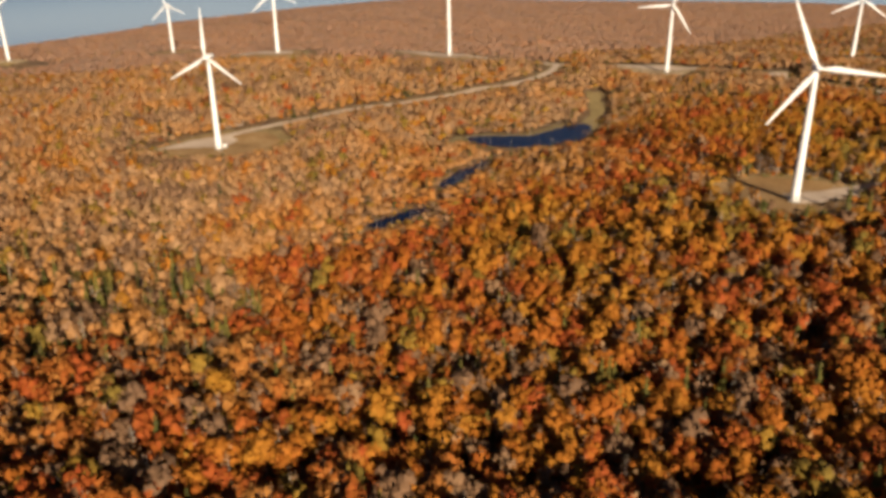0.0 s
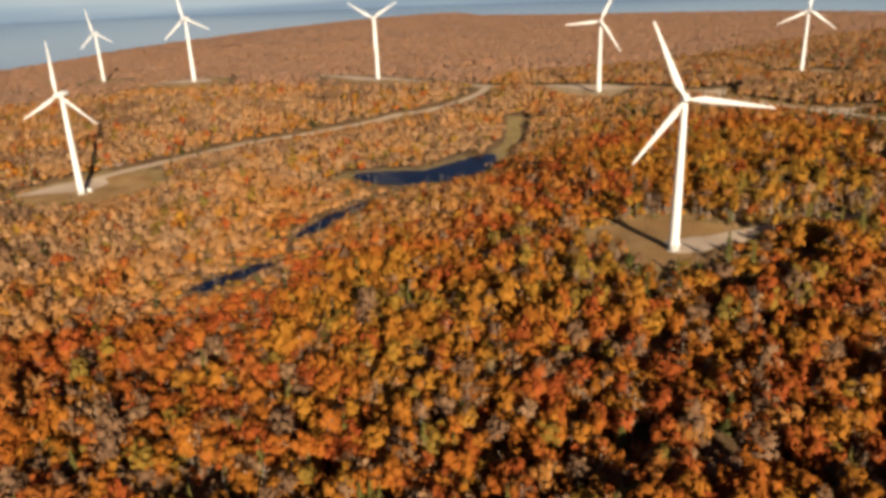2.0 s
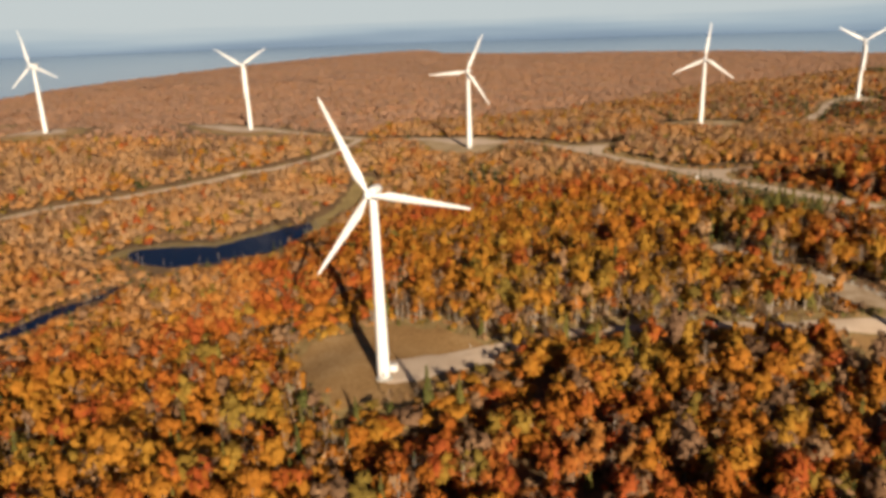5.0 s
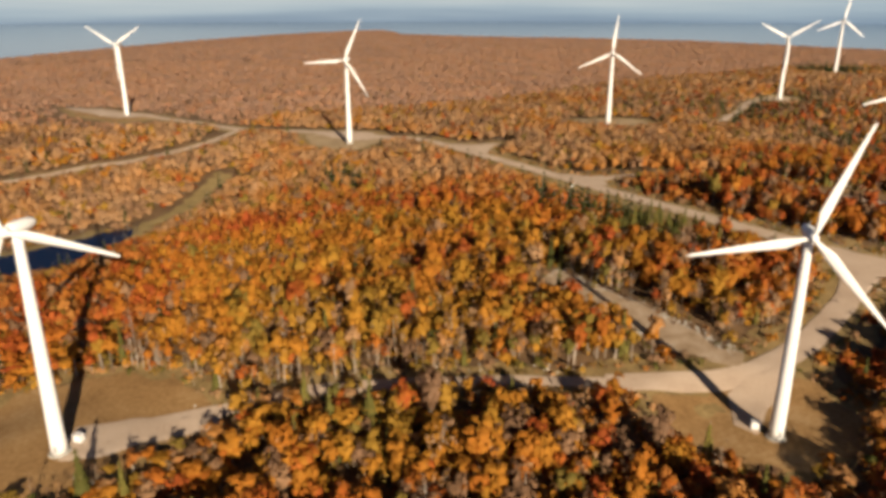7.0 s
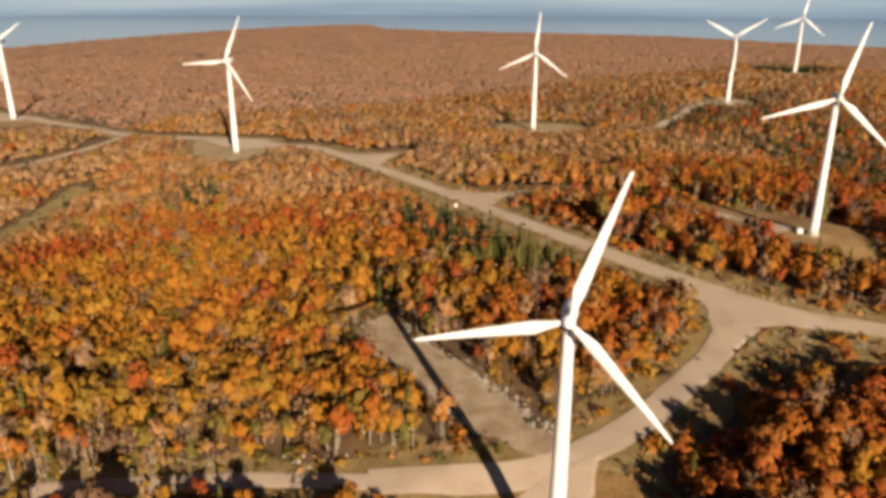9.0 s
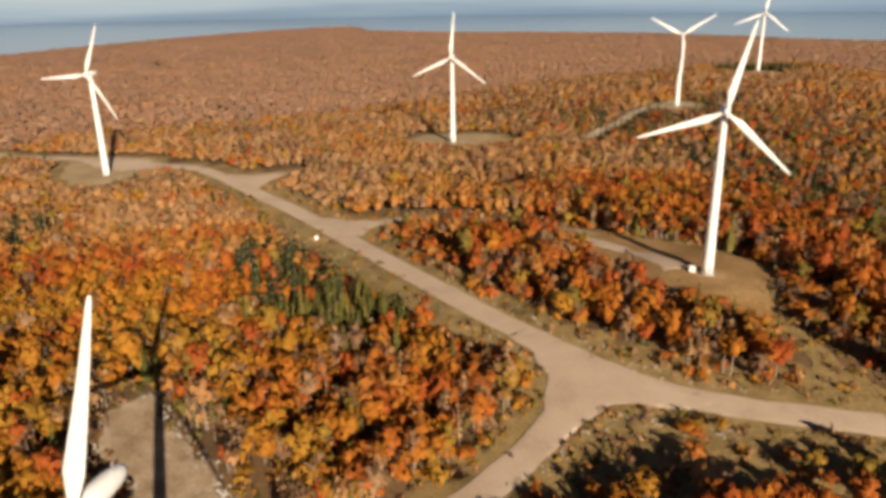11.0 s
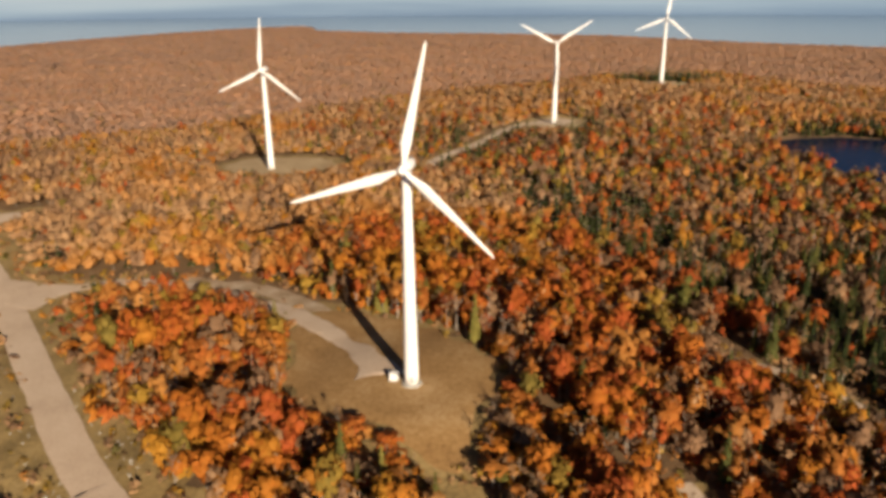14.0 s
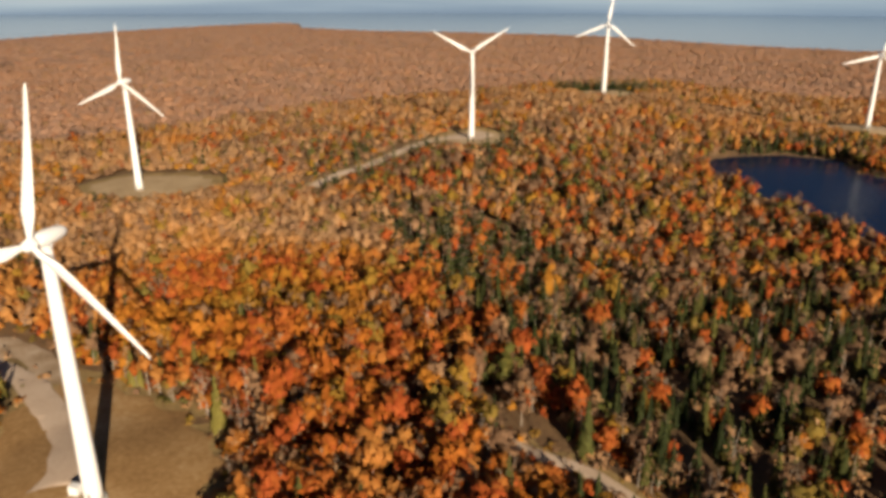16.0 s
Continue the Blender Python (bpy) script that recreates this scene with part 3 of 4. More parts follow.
FACING = -15.0
first, box = None, None
for x, y, z, turn in TURBINES:
    place = pose(x, y, z + 0.2, 0, 0, FACING)
    if first is None:
        tower = first = wind_turbine()
        first.matrix_basis = place
    else:
        tower = copy_thing(first, place)
    rotor = [o for o in tower.children if o.name.startswith("hub")][0]
    rotor.rotation_euler = (0, radians(turn), 0)
    if y < 500:
        dx, dy = (2.4, 4.2) if x < 200 else (-3.4, 4.0) if x < 350 else (-4.2, 1.9)
        at = pose(x + dx, y + dy, z + 0.2, 0, 0, FACING)
        if box is None:
            box = transformer()
            box.matrix_basis = at
        else:
            copy_thing(box, at)


# ---- woods ----
def split(q):
    """Four-cornered faces as triangles."""
    q = np.asarray(q, float).reshape(-1, 4, 3)
    return q[:, [0, 1, 2, 0, 2, 3]].reshape(-1, 3)


def spray(rng, centre, size, n, out=None, loose=0.55):
    """n small three-cornered leaf sprays about the given middles, upright, turned at random or mostly outwards."""
    face = rng.normal(size=(n, 3))
    if out is not None:
        face = out / (np.linalg.norm(out, axis=1)[:, None] + 1e-9) + face * loose
    a = np.cross(face, np.array([0, 0, 1.0]) + 0.45 * rng.normal(size=(n, 3)))
    a /= np.linalg.norm(a, axis=1)[:, None]
    b = np.cross(face, a)
    b /= np.linalg.norm(b, axis=1)[:, None]
    s = size * rng.uniform(0.6, 1.35, (n, 1))
    s = s * rng.choice([-1.0, 1.0], (n, 1))
    a, b = a * s * 0.85, b * s * rng.uniform(0.9, 1.45, (n, 1))
    return np.stack([centre - a * 0.55 - b * 0.35, centre + a * 0.55 - b * 0.35, centre + b * 0.7], 1).reshape(-1, 3)


def stem(p, q, r0, r1, sides=3):
    """A thin tapered limb from p to q."""
    p, q = np.array(p, float), np.array(q, float)
    w = (q - p) / np.linalg.norm(q - p)
    u = np.cross(w, [0.3, 0.9, 0.1])
    u /= np.linalg.norm(u)
    v, out = np.cross(w, u), []
    for k in range(sides):
        a, b = 2 * math.pi * k / sides, 2 * math.pi * (k + 1) / sides
        d0, d1 = math.cos(a) * u + math.sin(a) * v, math.cos(b) * u + math.sin(b) * v
        out += [p + d0 * r0, p + d1 * r0, q + d1 * r1, q + d0 * r1]
    return split(out)


def soft(leaf, mid, keep):
    """Normals of loose leaves, rounded off about the middle of their bough."""
    q = leaf.reshape(-1, 3, 3)
    face = np.cross(q[:, 1] - q[:, 0], q[:, 2] - q[:, 0])
    face /= np.linalg.norm(face, axis=1)[:, None] + 1e-9
    face = np.repeat(face, 3, 0)
    out = leaf - mid
    out = out / (np.linalg.norm(out, axis=1)[:, None] + 1e-9)
    face = np.where((face * out).sum(1)[:, None] < 0, -face, face)
    n = (1 - keep) * out + keep * face
    return n / (np.linalg.norm(n, axis=1)[:, None] + 1e-9)


def maple(seed, boughs, leaves, size, girth=1.0, trunk=True, core=5, clear=0.0):
    """An autumn broadleaf tree about 8 m tall: trunk, inner mass, and boughs that each carry a lobe of leaf sprays. Gives wood, leaves and the leaves' normals."""
    rng = np.random.RandomState(seed)
    top = rng.uniform(7.4, 9.8)
    low = top * (rng.uniform(0.20, 0.36) + clear)
    lean = rng.normal(size=2) * 0.3
    wood = stem((0, 0, -0.5), (lean[0], lean[1], low + 2.2), 0.16 + 0.2 * clear, 0.08) if trunk else np.zeros((0, 3))
    mid, half = (top + low) / 2, (top - low) / 2
    leaf, norm = [], []
    if core:
        c, sides = [], core
        tiers = ((-0.75, 0.7), (0.05, 1.05), (0.6, 0.6)) if core > 4 else ((-0.7, 0.8), (0.2, 1.05))
        rings = [[np.array([1.25 * girth * r * math.cos(a) + lean[0], 1.25 * girth * r * math.sin(a) + lean[1], mid + half * h]) * rng.uniform(0.9, 1.1) for a in np.linspace(0, 6.28, sides, endpoint=False) + k] for k, (h, r) in enumerate(tiers)]
        for p, q in zip(rings, rings[1:]):
            for i in range(sides):
                c += [p[i], p[(i + 1) % sides], q[(i + 1) % sides], p[i], q[(i + 1) % sides], q[i]]
        peak = np.array([lean[0] * 2, lean[1] * 2, mid + 0.8 * half])
        for i in range(sides):
            c += [rings[-1][i], rings[-1][(i + 1) % sides], peak]
        c = np.array(c)
        leaf.append(c)
        norm.append(soft(c, np.array([lean[0], lean[1], mid - 0.4 * half]), 0.3))
    start = rng.uniform(0, 6.28)
    for k in range(boughs):
        u = (k + 0.5) / boughs
        h = -0.62 + 1.5 * u + rng.normal() * 0.08
        a = start + 2.4 * k + rng.normal() * 0.3
        reach_ = 1.15 * girth * math.sqrt(max(0.0, 1 - min(1.0, abs(h + 0.05)) ** 2.0)) * rng.uniform(0.7, 1.25)
        r = rng.uniform(0.75, 1.2) * girth * (1.0 - 0.25 * u)
        at = np.array([reach_ * math.cos(a) + lean[0] * (1 + u), reach_ * math.sin(a) + lean[1] * (1 + u), mid + half * h])
        d = rng.normal(size=(leaves, 3))
        d[:, 2] = np.where(d[:, 2] < -0.3, -d[:, 2], d[:, 2])
        d += 0.5 * np.array([math.cos(a), math.sin(a), 0.3])
        d /= np.linalg.norm(d, axis=1)[:, None]
        c = at + d * r * np.array([1, 1, 1.15]) * rng.uniform(0.86, 1.06, (leaves, 1))
        q = spray(rng, c, size, leaves, d, 0.28)
        leaf.append(q)
        norm.append(soft(q, at * 0.75 + 0.25 * np.array([lean[0], lean[1], mid - 0.4 * half]), 0.2))
    return wood, np.concatenate(leaf), np.concatenate(norm)


def bare_tree(seed, leaves=16, limbs=9):
    """A tree that has dropped most leaves: pale trunk, rising limbs and twigs."""
    rng = np.random.RandomState(seed)
    top = rng.uniform(7, 9.5)
    wood, tips = [stem((0, 0, -0.5), (0.1, 0, top * 0.55), 0.15, 0.09), stem((0.1, 0, top * 0.55), (0.3 * rng.normal(), 0.3 * rng.normal(), top), 0.09, 0.03)], []
    for k in range(limbs):
        h = top * rng.uniform(0.35, 0.8)
        a, l = rng.uniform(0, 6.28), rng.uniform(1.0, 2.2)
        q = np.array([l * 0.7 * math.cos(a), l * 0.7 * math.sin(a), h + l * 0.9])
        wood.append(stem((0.05, 0, h), q, 0.05, 0.025))
        tips.append(q)
    tips = np.array(tips)[rng.randint(0, limbs, leaves)] + rng.normal(size=(leaves, 3)) * [0.6, 0.6, 0.9]
    leaf = spray(rng, tips, 0.62, leaves, tips - [0, 0, top * 0.5], 0.4)
    return np.concatenate(wood), leaf, soft(leaf, np.array([0, 0, top * 0.5]), 0.6)


def spruce(seed, tiers, fronds):
    """A narrow conifer: tiers of drooping boughs round a straight stem."""
    rng = np.random.RandomState(seed)
    top = rng.uniform(7.5, 10.0)
    out = []
    for k in range(tiers):
        u = k / tiers
        h, r = top * (0.1 + 0.87 * u), 1.4 * (1 - u) ** 0.9 + 0.12
        for j in range(fronds):
            a = 6.28 * (j + 0.5 * (k % 2)) / fronds + rng.normal() * 0.25
            rr, w = r * rng.uniform(0.7, 1.25), 3.6 / fronds * r * 0.7
            c, s = math.cos(a), math.sin(a)
            tip = np.array([c * rr, s * rr, h - 0.28 * rr - 0.1])
            root = np.array([0, 0, h + top * 0.16 * (1 - 0.5 * u)])
            side = np.array([-s, c, 0]) * w
            mid = root * 0.35 + tip * 0.65
            out += [root, mid - side, tip, mid + side]
    leaf = split(out)
    return stem((0, 0, -0.5), (0, 0, top), 0.14, 0.02), leaf, soft(leaf, np.array([0, 0, top * 0.25]), 0.6)


def bush(seed, n=14):
    """A low leafy bush: a few sprays on a dome."""
    rng = np.random.RandomState(seed)
    d = rng.normal(size=(n, 3))
    d[:, 2] = np.abs(d[:, 2])
    d /= np.linalg.norm(d, axis=1)[:, None]
    leaf = spray(rng, d * rng.uniform(0.5, 1.0, (n, 1)), 0.62, n, d)
    return np.zeros((0, 3)), leaf, soft(leaf, np.array([0, 0, -0.2]), 0.5)


def clump(seed, sides=5, keep=0.8):
    """A coarse low crown or stone: a lumpy cap of a few faces."""
    rng = np.random.RandomState(seed)
    rings = [(0.0, 1.0), (0.62, 0.8)]
    pts = [[np.array([r * math.cos(a + 0.4 * i), r * math.sin(a + 0.4 * i), h]) * rng.uniform(0.7, 1.3) for a in np.linspace(0, 6.28, sides, endpoint=False)] for i, (h, r) in enumerate(rings)]
    out, peak = [], np.array([0.1, 0, 1.05])
    for i in range(sides):
        p, q, r, t = pts[0][i], pts[0][(i + 1) % sides], pts[1][(i + 1) % sides], pts[1][i]
        out += [p, q, r, p, r, t, t, r, peak]
    out = np.array(out)
    return np.zeros((0, 3)), out, soft(out, np.array([0, 0, -0.3]), keep)


def scatter(v0, v1, step, seed):
    """Tree places on a jittered lattice, in a band that far north of the flight line."""
    rng = np.random.RandomState(seed)
    xs, ys = np.arange(-1100, 2200, step), np.arange(-20, 3300, step)
    x, y = [a.ravel() for a in np.meshgrid(xs, ys)]
    x, y = x + rng.uniform(-0.85, 0.85, x.shape) * step, y + rng.uniform(-0.85, 0.85, x.shape) * step
    v = y - 0.667 * x
    depth = np.where(x > 478, y - 319, np.where(x < 0, y, v))
    ok = (depth > v0) & (depth <= v1) & (x > -0.70 * y - 25) & (x < 478 + 0.70 * (y - 319) + 25)
    return x[ok], y[ok]


def plant(name, x, y, kinds, tint, scale, mats, seed, high=None):
    """All the trees of a kind as one mesh: each takes a shape, a turn, a size and a hue."""
    rng = np.random.RandomState(seed)
    z = ground_height(x, y)
    which = rng.randint(0, len(kinds), len(x))
    turn = rng.uniform(0, 6.28, len(x))
    co, fm, ti, no = [], [], [], []
    for k, (wood, leaf, soft_n) in enumerate(kinds):
        i = np.nonzero(which == k)[0]
        t = np.concatenate([wood, leaf])
        m = np.r_[np.ones(len(wood) // 3), np.zeros(len(leaf) // 3)]
        c, s = np.cos(turn[i])[:, None], np.sin(turn[i])[:, None]
        sc = scale[i][:, None]
        tall = sc * rng.uniform(0.85, 1.15, sc.shape) * (1.0 if high is None else high[i][:, None])
        p = np.stack([(t[:, 0] * c - t[:, 1] * s) * sc + x[i][:, None], (t[:, 0] * s + t[:, 1] * c) * sc + y[i][:, None], t[:, 2] * tall + z[i][:, None]], -1)
        co.append(p.reshape(-1, 3))
        g = soft_n if not len(wood) else np.concatenate([soft(wood, wood.mean(0), 1.0), soft_n])
        no.append(np.stack([g[:, 0] * c - g[:, 1] * s, g[:, 0] * s + g[:, 1] * c, g[:, 2] + 0 * c], -1).reshape(-1, 3))
        fm.append(np.tile(m, len(i)))
        ti.append(np.clip(np.repeat(tint[i], len(m)) + rng.normal(size=len(i) * len(m)) * 0.012, 0, 1))
    return new(name, quads(name, np.concatenate(co), mats, np.concatenate(fm), np.concatenate(ti), 3, np.concatenate(no)))


def east_side(x, y):
    """The darker mixed woods east of the spruces: 0 to 1."""
    return smooth(-30, 25, 0.83 * (x - 520) + 0.56 * (y - 544) + 55 * (1 - smooth(470, 560, y))) * (1 - smooth(680, 850, y))


def hues(x, y, seed):
    """A hue for each tree: stands of one colour, with strays; distance haze included."""
    rng = np.random.RandomState(seed)
    n = len(x)
    # the last term turns farther trees paler tan: distance haze painted as hue
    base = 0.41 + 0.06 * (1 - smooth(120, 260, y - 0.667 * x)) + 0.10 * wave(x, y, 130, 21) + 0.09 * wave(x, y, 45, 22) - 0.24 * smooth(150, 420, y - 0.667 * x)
    # gold patches also paint the bright glow opposite the sun into leaf hue
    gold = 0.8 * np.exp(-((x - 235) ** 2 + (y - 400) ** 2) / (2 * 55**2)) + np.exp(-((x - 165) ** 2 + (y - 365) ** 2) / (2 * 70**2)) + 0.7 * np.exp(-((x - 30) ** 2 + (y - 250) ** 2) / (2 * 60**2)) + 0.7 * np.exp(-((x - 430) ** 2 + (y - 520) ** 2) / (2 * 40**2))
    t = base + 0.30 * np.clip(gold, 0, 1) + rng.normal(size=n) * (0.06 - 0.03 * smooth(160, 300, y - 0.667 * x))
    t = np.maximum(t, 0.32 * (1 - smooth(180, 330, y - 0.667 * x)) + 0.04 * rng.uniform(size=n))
    pick = rng.uniform(size=n)
    mixed = np.where(pick < 0.38, rng.uniform(0, 0.04, n), np.where(pick < 0.6, rng.uniform(0.88, 1.0, n), np.where(pick < 0.92, rng.uniform(0.42, 0.48, n), t)))
    t = np.where(rng.uniform(size=n) < 0.9 * east_side(x, y), mixed, t)
    t = np.where((wave(x, y, 110, 55) + 0.5 * wave(x, y, 37, 56) > 0.3) & (y - 0.667 * x > 190) & (rng.uniform(size=n) < 0.25), rng.uniform(0.54, 0.70, n), t)
    stray = rng.uniform(size=n)
    t = np.where(stray < 0.12, rng.uniform(0, 0.09, n), np.where(stray < 0.18, rng.uniform(0.78, 0.93, n), t))
    t = np.where(stray > 0.96, rng.uniform(0.42, 0.47, n), t)
    return np.clip(t, 0, 1)


def view_lowered(x, y, least, width):
    """Trees made lower beside roads, yards and ponds, fitted to the camera's view."""
    d = np.full(np.shape(x), 1e9)
    for line, w in ROADS[:5] + ROADS[6:]:
        d = np.minimum(d, reach(line, x, y) - w / 2)
    for poly in PADS:
        d = np.minimum(d, beyond(poly, x, y))
    for poly in MEADOWS + [POND_MAIN, POND_NECK, POND_LOW]:
        d = np.minimum(d, beyond(poly, x, y))
    return least + (1 - least) * smooth(2, width, d)


def south_lowered(x, y):
    """Trees cut low just south of tracks and yards, fitted to the camera's view."""
    near = np.full(np.shape(x), 1e9)
    for k in (6.0, 12.0, 18.0, 24.0):
        near = np.minimum(near, clearing(x - 0.34 * k, y + k))
    return np.where(near < 0, 0.5, 1.0)


def gaps(x, y, wider=0.0):
    """Holes in the canopy, more of them towards the south."""
    return wave(x, y, 24, 32) + 0.4 * wave(x, y, 9, 33) > 0.32 - 0.30 * east_side(x, y) - wider + 0.5 * smooth(120, 240, y - 0.667 * x)


in_spruce = lambda x, y: np.any([inside(p, x, y) for p in SPRUCE_STANDS], 0)
rng = np.random.RandomState(11)

# near woods
x, y = scatter(55, 235, 2.6, 1)
d = clearing(x, y)
lee = (reach(ROADS[1][0], x, y) < 20) & (y < 0.86 * (x - 294) + 312) & (x > 318)
edge = np.where(reach(ROADS[0][0], x, y) < 30, 8.0, np.where(reach(ROADS[1][0], x, y) < 30, 7.0, np.where(np.minimum(reach(ROADS[6][0], x, y), reach(ROADS[9][0], x, y)) < 20, 3.8, 2.4))) + 1.5 * wave(x, y, 25, 9)
ok = (d > edge) & ~lee & ~(inside(BRUSH, x, y) & (rng.uniform(size=len(x)) > 0.12))
gap = wave(x, y, 38, 31)
ok &= (rng.uniform(size=len(x)) > 0.06 + 0.15 * np.clip(gap, 0, 1)) & ~gaps(x, y)
x, y, d = x[ok], y[ok], d[ok]
roll = rng.uniform(size=len(x))
conifer = (in_spruce(x, y) & (roll < np.where(x < 0, 0.4, np.where(x < 450, 0.94, 0.65)))) | (roll < 0.045 + 0.52 * smooth(490, 560, x) * (1 - smooth(540, 620, y)))
bare = ~conifer & (roll > 0.80 - 0.05 * smooth(470, 540, x) - 0.22 * (1 - smooth(4, 16, d)))
leafed = ~conifer & ~bare
size = np.clip(np.exp(rng.normal(size=len(x)) * 0.23), 0.55, 1.5) * (0.95 + 0.10 * wave(x, y, 60, 41))
NEAR_MAPLES = [maple(k, 6 + k % 3, 13, 0.95, 1.15 * f) for k, f in ((1, 1.2), (2, 1.4), (3, 1.05), (4, 1.3), (5, 1.45), (6, 1.15), (7, 1.25), (8, 0.95), (9, 1.35), (10, 1.2))]
EDGE_MAPLES = [maple(k, 5 + k % 2, 13, 0.8, f, True, 5, 0.22) for k, f in ((21, 0.95), (22, 1.1), (23, 0.85), (24, 1.0), (25, 1.15), (26, 0.9))]
NEAR_BARE = [bare_tree(s, 28, 7) for s in (1, 2, 3, 4, 5)]
NEAR_SPRUCE = [spruce(s, 8, 6) for s in (1, 2, 3, 4)]
order = np.nonzero(leafed & (d < 9) & (y < 0.667 * x + 215) & (x > 80) & (x < 460))[0][:240]
single = np.zeros(len(x), bool)
single[order] = True
sunny = leafed & ~single & (clearing(x, y - 8.0) < 1.0)
tagged(plant("edge_woods", x[sunny], y[sunny], EDGE_MAPLES, hues(x[sunny], y[sunny], 6), size[sunny], [LEAVES, BARK], 18), "orange maples with bare pale trunks along the clearings", "woods", kind="stuff")
m = leafed & ~single & ~sunny
tagged(plant("autumn_woods", x[m], y[m], NEAR_MAPLES, hues(x[m], y[m], 1), size[m], [LEAVES, BARK], 1, view_lowered(x[m], y[m], 0.72, 14) * south_lowered(x[m], y[m])), "dense maple woods in orange, red and gold autumn leaf", "woods", kind="stuff")
m = bare
tagged(plant("bare_woods", x[m], y[m], NEAR_BARE, rng.uniform(0, 0.2, m.sum()), size[m] * 1.1 * south_lowered(x[m], y[m]), [LEAVES, BARK], 2), "grey trees that have dropped most of their leaves", "woods", kind="stuff")
m = conifer
tagged(plant("spruce_woods", x[m], y[m], NEAR_SPRUCE, np.where(x[m] < 450, rng.uniform(0.55, 1, m.sum()), rng.uniform(0, 0.75, m.sum())), size[m] * 1.1, [NEEDLES, BARK], 3), "dark green spruces standing among the maples", "woods", kind="stuff")

# single trees along the yards and roads
shapes = []
for wood, leaf, soft_n in EDGE_MAPLES:
    shapes.append((quads("trunk", wood, [BARK], corners=3), quads("crown", leaf, [TREE_LEAVES], corners=3, normals=soft_n)))
height_cut = south_lowered(x, y)
for i in order:
    tree = new("maple_tree")
    tree.matrix_basis = pose(x[i], y[i], float(ground_height(x[i], y[i])), 0, 0, rng.uniform(0, 360)) @ Matrix.Diagonal((size[i], size[i], size[i] * height_cut[i], 1))
    trunk, crown = shapes[rng.randint(len(shapes))]
    for name, me in (("trunk", trunk), ("crown", crown)):
        o = new(name, me)
        o.parent = tree
    tagged(tree, "autumn maple with orange and rust leaves beside a clearing", "tree", "maples along the clearings")

# middle woods
PONDS_ONLY = [POND_MAIN, POND_NECK, POND_LOW] + MEADOWS
x, y = scatter(235, 620, 3.35, 2)
d = clearing(x, y)
wet = np.min([beyond(p, x, y + 7.0) for p in (POND_MAIN, POND_NECK, POND_LOW)], 0)
ok = (wet > 3.0) & (d > np.where(reach(ROADS[0][0], x, y) < 40, 9.0, np.where(reach(ROADS[3][0], x, y) < 40, 7.5, np.where(np.min([beyond(p, x, y) for p in PONDS_ONLY], 0) < 14, 3.0, np.where(np.min([beyond(p, x, y) for p in PADS[3:9]], 0) < 30, 8.0, 4.5)))) + 2.0 * wave(x, y, 25, 9))
ok &= (rng.uniform(size=len(x)) > 0.06) & ~(wave(x, y, 24, 32) + 0.4 * wave(x, y, 9, 33) > 1.2 - 0.85 * east_side(x, y))
x, y, d = x[ok], y[ok], d[ok]
roll = rng.uniform(size=len(x))
conifer = (in_spruce(x, y) & (roll < 0.75)) | (roll < 0.03 + 0.22 * east_side(x, y))
size = rng.uniform(0.8, 1.15, len(x))
m = ~conifer
tagged(plant("autumn_woods", x[m], y[m], [maple(s, 4, 4, 1.35, 1.62, s % 4 == 0, 4) for s in (11, 12, 13, 14, 15, 16, 17, 18)], hues(x[m], y[m], 2), size[m], [LEAVES, BARK], 4, view_lowered(x[m], y[m], 0.40, 42) * np.where(clearing(x[m] - 3.0, y[m] + 9.0) < 0, 0.4, 1.0)), "autumn woods rolling away in orange and brown", "woods", kind="stuff")
m = conifer
tagged(plant("spruce_woods", x[m], y[m], [spruce(s, 4, 5) for s in (4, 5)], rng.uniform(0, 0.6, m.sum()), size[m] * 1.2, [NEEDLES, BARK], 5), "dark spruces in the distant woods", "woods", kind="stuff")

# far woods
x, y = scatter(620, 1450, 6.3, 3)
d = clearing(x, y)
ok = (d > 9) & (beyond(LAND, x, y) < -30)
x, y = x[ok], y[ok]
size = rng.uniform(3.4, 4.7, len(x)) * (0.5 + 0.5 * smooth(4, 60, d[ok]))
tagged(plant("far_woods", x, y, [clump(s, 3, 0.3) for s in (1, 2, 3, 4, 5)], hues(x, y, 3), size, [HAZED_CROWNS, BARK], 6, 0.8 + 0 * x), "far autumn woods on the rolling upland", "woods", kind="stuff")

x, y = scatter(1420, 2950, 12.5, 19)
ok = beyond(LAND, x, y) < -12
x, y = x[ok], y[ok]
tagged(plant("far_woods", x, y, [clump(s, 3, 0.15) for s in (1, 2, 3, 4, 5)], hues(x, y, 4), rng.uniform(7.0, 10.0, len(x)), [HAZED_CROWNS, BARK], 17, 0.48 + 0 * x), "hazy brown woods towards the shore of the great lake", "woods", kind="stuff")

x, y = scatter(540, 620, 3.6, 9)
m = in_spruce(x, y)
tagged(plant("spruce_woods", x[m], y[m], [spruce(s, 4, 5) for s in (6, 7)], rng.uniform(0, 0.5, m.sum()), rng.uniform(0.8, 1.1, m.sum()), [NEEDLES, BARK], 12), "dark spruces round the foot of a far turbine", "woods", kind="stuff")

# grey snags in the marsh
x, y = scatter(180, 480, 3.2, 10)
m = np.any([np.abs(beyond(p, x, y) - 1.0) < 3.0 for p in (POND_MAIN, POND_NECK, POND_LOW)], 0) & (rng.uniform(size=len(x)) < 0.45)
tagged(plant("snags", x[m], y[m], [bare_tree(s, 1) for s in (21, 22)], np.zeros(m.sum()), rng.uniform(0.3, 0.75, m.sum()), [LEAVES, BARK], 13), "dead grey snags standing in the pond margins", "snags", kind="stuff")

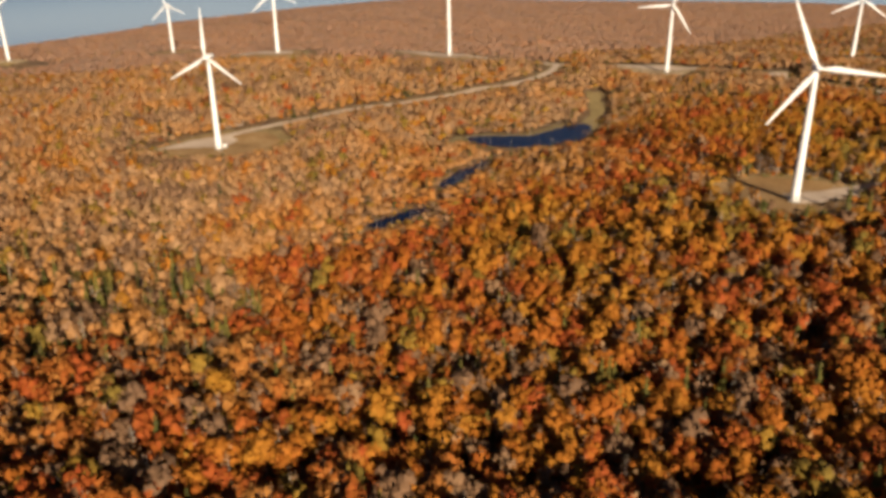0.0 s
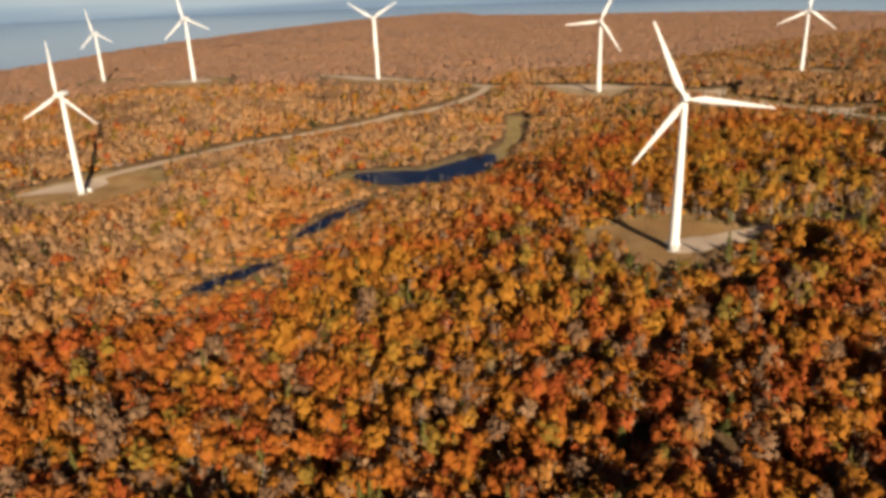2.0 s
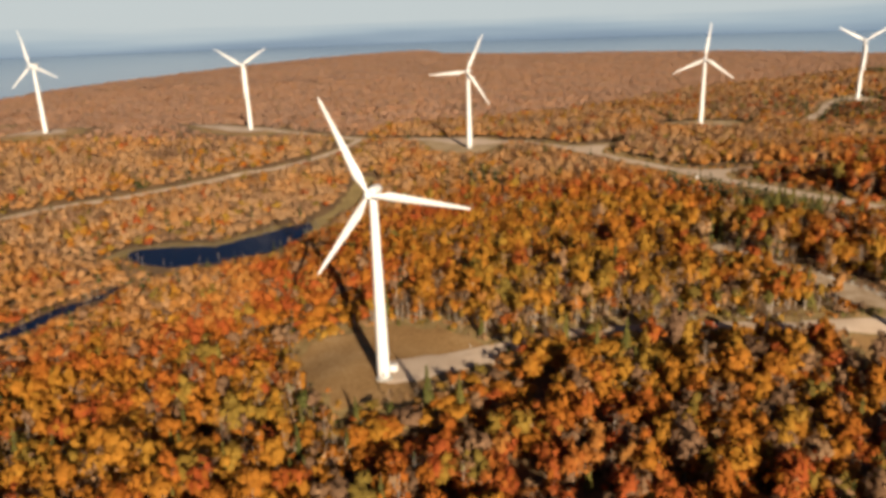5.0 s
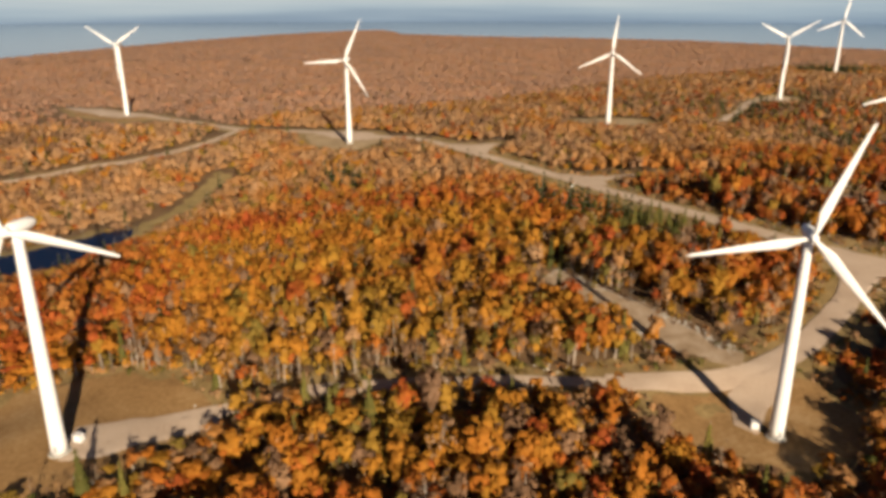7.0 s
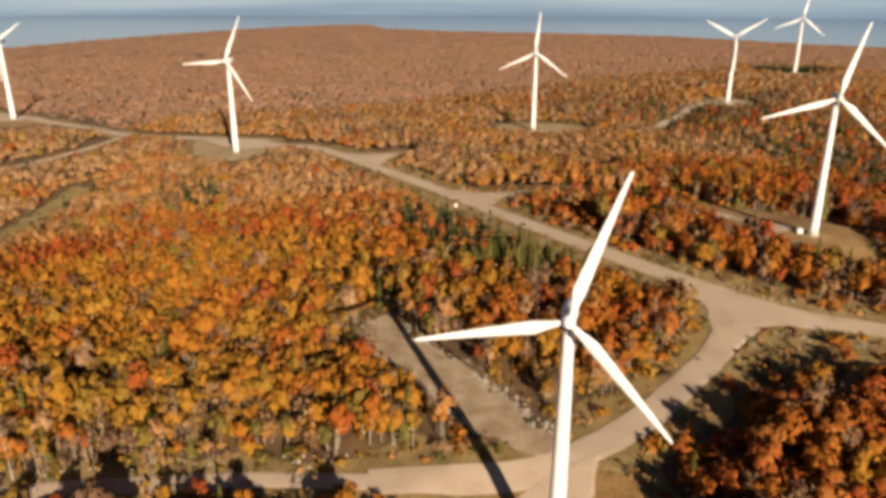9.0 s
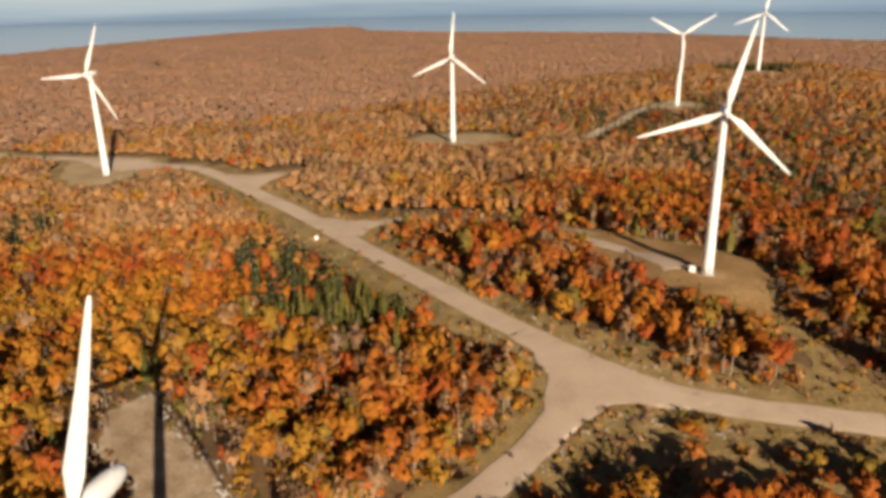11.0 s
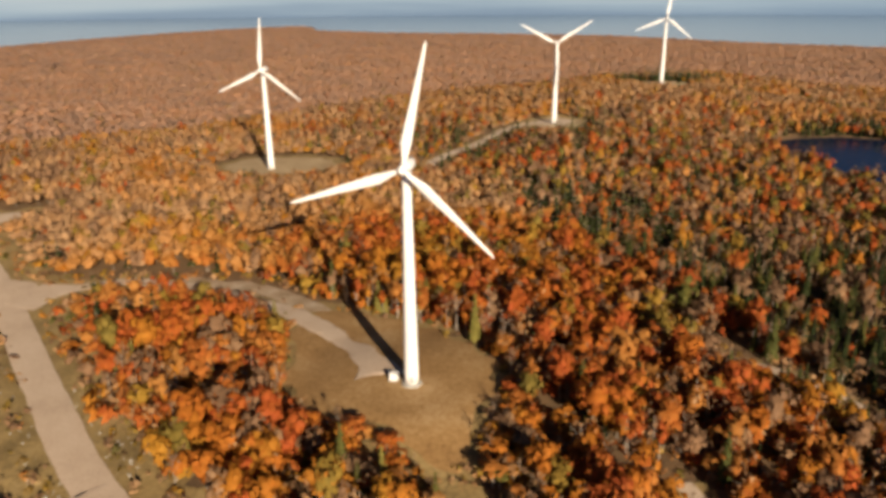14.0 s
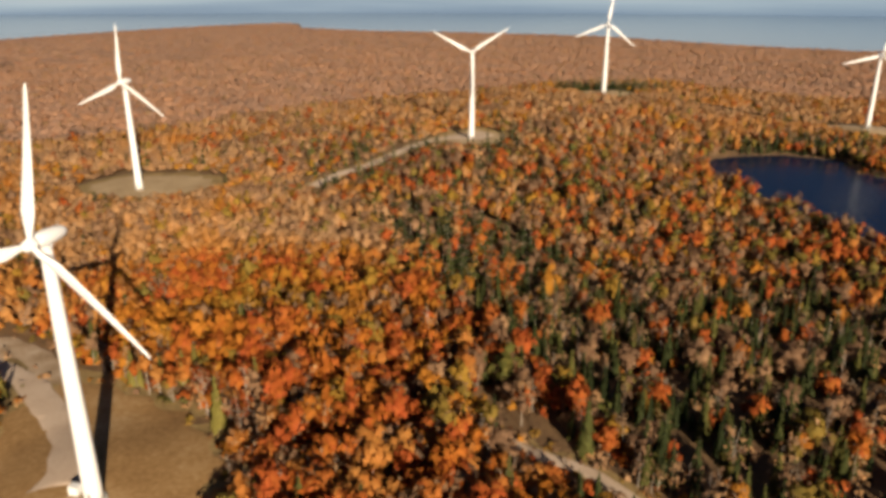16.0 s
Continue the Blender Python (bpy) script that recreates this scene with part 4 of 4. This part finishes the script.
# woods under the flight
r = np.random.RandomState(77)
x, y = r.uniform(-250, 700, 18000), r.uniform(-260, 560, 18000)
v = y - 0.667 * x
near = np.where(x > 478, y - 319, np.where(x < 0, y, v))
m = (v > -170) & ((near < 55) | (x < -0.70 * y - 25) | (x > 478 + 0.70 * (y - 319) + 25))
x, y = x[m], y[m]
tagged(plant("autumn_woods", x, y, [maple(s, 3, 3, 1.9, 1.9, False, 4) for s in (31, 32, 33)], hues(x, y, 8), r.uniform(0.85, 1.25, len(x)), [LEAVES, BARK], 16), "autumn woods beside the open clearings", "woods", kind="stuff")

# the woods beyond: one uneven roof of crowns
gx, gy, gf = lattice(grid_lines(-1500, 2300, 16, 4850), grid_lines(-500, 3300, 16, 4850))
near_x, near_y = gx[gf].mean(1), gy[gf].mean(1)
deep = np.where(near_x > 478, near_y - 319, np.where(near_x < 0, near_y, near_y - 0.667 * near_x))
view = (near_x > -0.70 * near_y - 20) & (near_x < 478 + 0.70 * (near_y - 319) + 20) & (deep > 40) & (deep < 1400)
under = (near_x > -240) & (near_x < 690) & (near_y - 0.667 * near_x > -165) & (near_y < 560) & (near_y > -250)
keep = ~view & ~under & (beyond(LAND, near_x, near_y) < -25) & (clearing(near_x, near_y) > 12)
jit = np.random.RandomState(5)
hz = ground_height(gx, gy) + jit.uniform(1.5, 4.0, gx.shape)
gx, gy = gx + jit.uniform(-5, 5, gx.shape), gy + jit.uniform(-5, 5, gx.shape)
gf = gf[keep]
used = np.unique(gf)
back = np.full(len(gx), -1)
back[used] = np.arange(len(used))
tagged(sheet("distant_woods", np.stack([gx, gy, hz], 1)[used].tolist(), back[gf].tolist(), HAZED_LEAVES), "endless rust-brown autumn woods towards the lake", "woods", kind="stuff")

# saplings that fill the woods between the trees
x, y = scatter(55, 290, 4.6, 14)
keep = (clearing(x, y) > 3.5) & ~inside(BRUSH, x, y) & ~gaps(x, y, 0.1)
x, y = x[keep], y[keep]
tagged(plant("saplings", x, y, [bush(s) for s in (11, 12, 13, 14)], np.clip(hues(x, y, 5) + 0.15 * rng.uniform(size=len(x)), 0, 1), rng.uniform(1.7, 3.1, len(x)), [LEAVES, BARK], 15, 1.1 + 0 * x),
       "young growth filling the gaps between the trees", "saplings", kind="stuff")

# shrubs along the edges
x, y = scatter(55, 420, 2.6, 7)
d = clearing(x, y)
keep = (d > -2.0) & (d < 8) & (reach(ROADS[0][0], x, y) > 6) & (reach(ROADS[1][0], x, y) > 6) & (rng.uniform(size=len(x)) < np.where(d < 0.6, 0.09, 0.6)) | (inside(BRUSH, x, y) & (d > 0.6) & (rng.uniform(size=len(x)) < 0.5)) | ((inside(SHOULDER, x, y) | inside(GLADE, x, y)) & (rng.uniform(size=len(x)) < 0.3))
x, y = x[keep], y[keep]
tagged(plant("shrubs", x, y, [bush(s) for s in (5, 6, 7)], np.clip(rng.normal(0.12, 0.12, len(x)) + 0.75 * (rng.uniform(size=len(x)) > 0.6), 0, 1), rng.uniform(0.6, 1.7, len(x)), [LEAVES, BARK], 8),
       "low brown and olive shrubs along the clearings", "shrubs", kind="stuff")

# loose stones
def stones(name, x, y, lo, hi, seed, words):
    r = np.random.RandomState(seed)
    return tagged(plant(name, x, y, [clump(s) for s in (8, 9, 10)], np.zeros(len(x)), r.uniform(lo, hi, len(x)), [STONE, STONE], seed), words, "stones", kind="stuff")


def along(line, n, out, spread, seed):
    r, got = np.random.RandomState(seed), []
    for _ in range(n):
        i, u = r.randint(len(line) - 1), r.uniform()
        a, b = np.array(line[i], float), np.array(line[i + 1], float)
        w = (b - a) / np.linalg.norm(b - a)
        got.append(a + (b - a) * u + np.array([-w[1], w[0]]) * (out + r.normal() * spread))
    return np.array(got).T


sx, sy = along(STRIP[2:8], 260, 0.0, 2.0, 1)
tx, ty = along(STRIP[10:] + STRIP[:1], 380, 0.0, 1.8, 2)
stones("stones", np.r_[sx, tx], np.r_[sy, ty], 0.1, 0.5, 21, "grey-white stones heaped along the cleared strip")
sx, sy = along(ROADS[0][0][2:9], 120, -7.5, 1.4, 3)
tx, ty = along(ROADS[0][0][5:11], 90, 7.5, 1.8, 4)
ux, uy = along(ROADS[1][0][0:4], 80, 6.0, 1.2, 5)
stones("stones", np.r_[sx, tx, ux], np.r_[sy, ty, uy], 0.1, 0.5, 22, "pale boulders scattered along the gravel road")
sx, sy = along([(358, 364), (371, 369), (384, 364), (396, 358)], 90, -2.5, 1.8, 6)
stones("stones", sx, sy, 0.12, 0.6, 23, "grey rubble piled in the brush beside the fork")
sx, sy = along([(150, 289), (163, 295), (180, 301), (199, 304), (232, 308), (256, 309)], 60, 3.0, 1.2, 7)
stones("stones", sx, sy, 0.15, 0.5, 24, "pale stones along the narrow track")


def roadside_box(x, y, turn):
    t = new("cable_box")
    part("plinth", block(bmesh.new(), (1.6, 1.3, 0.3), (0, 0, 0.15), 0.03), CONCRETE, t)
    part("cabinet", block(bmesh.new(), (1.3, 1.0, 1.3), (0, 0, 0.95), 0.05), WHITE, t)
    part("lid", block(bmesh.new(), (1.42, 1.12, 0.1), (0, 0, 1.65), 0.03), WHITE, t)
    t.matrix_basis = pose(x, y, float(ground_height(x, y)) + 0.1, 0, 0, turn)
    return tagged(t, "small white cable box beside the gravel road", "cable box")


roadside_box(283, 494.5, 20)
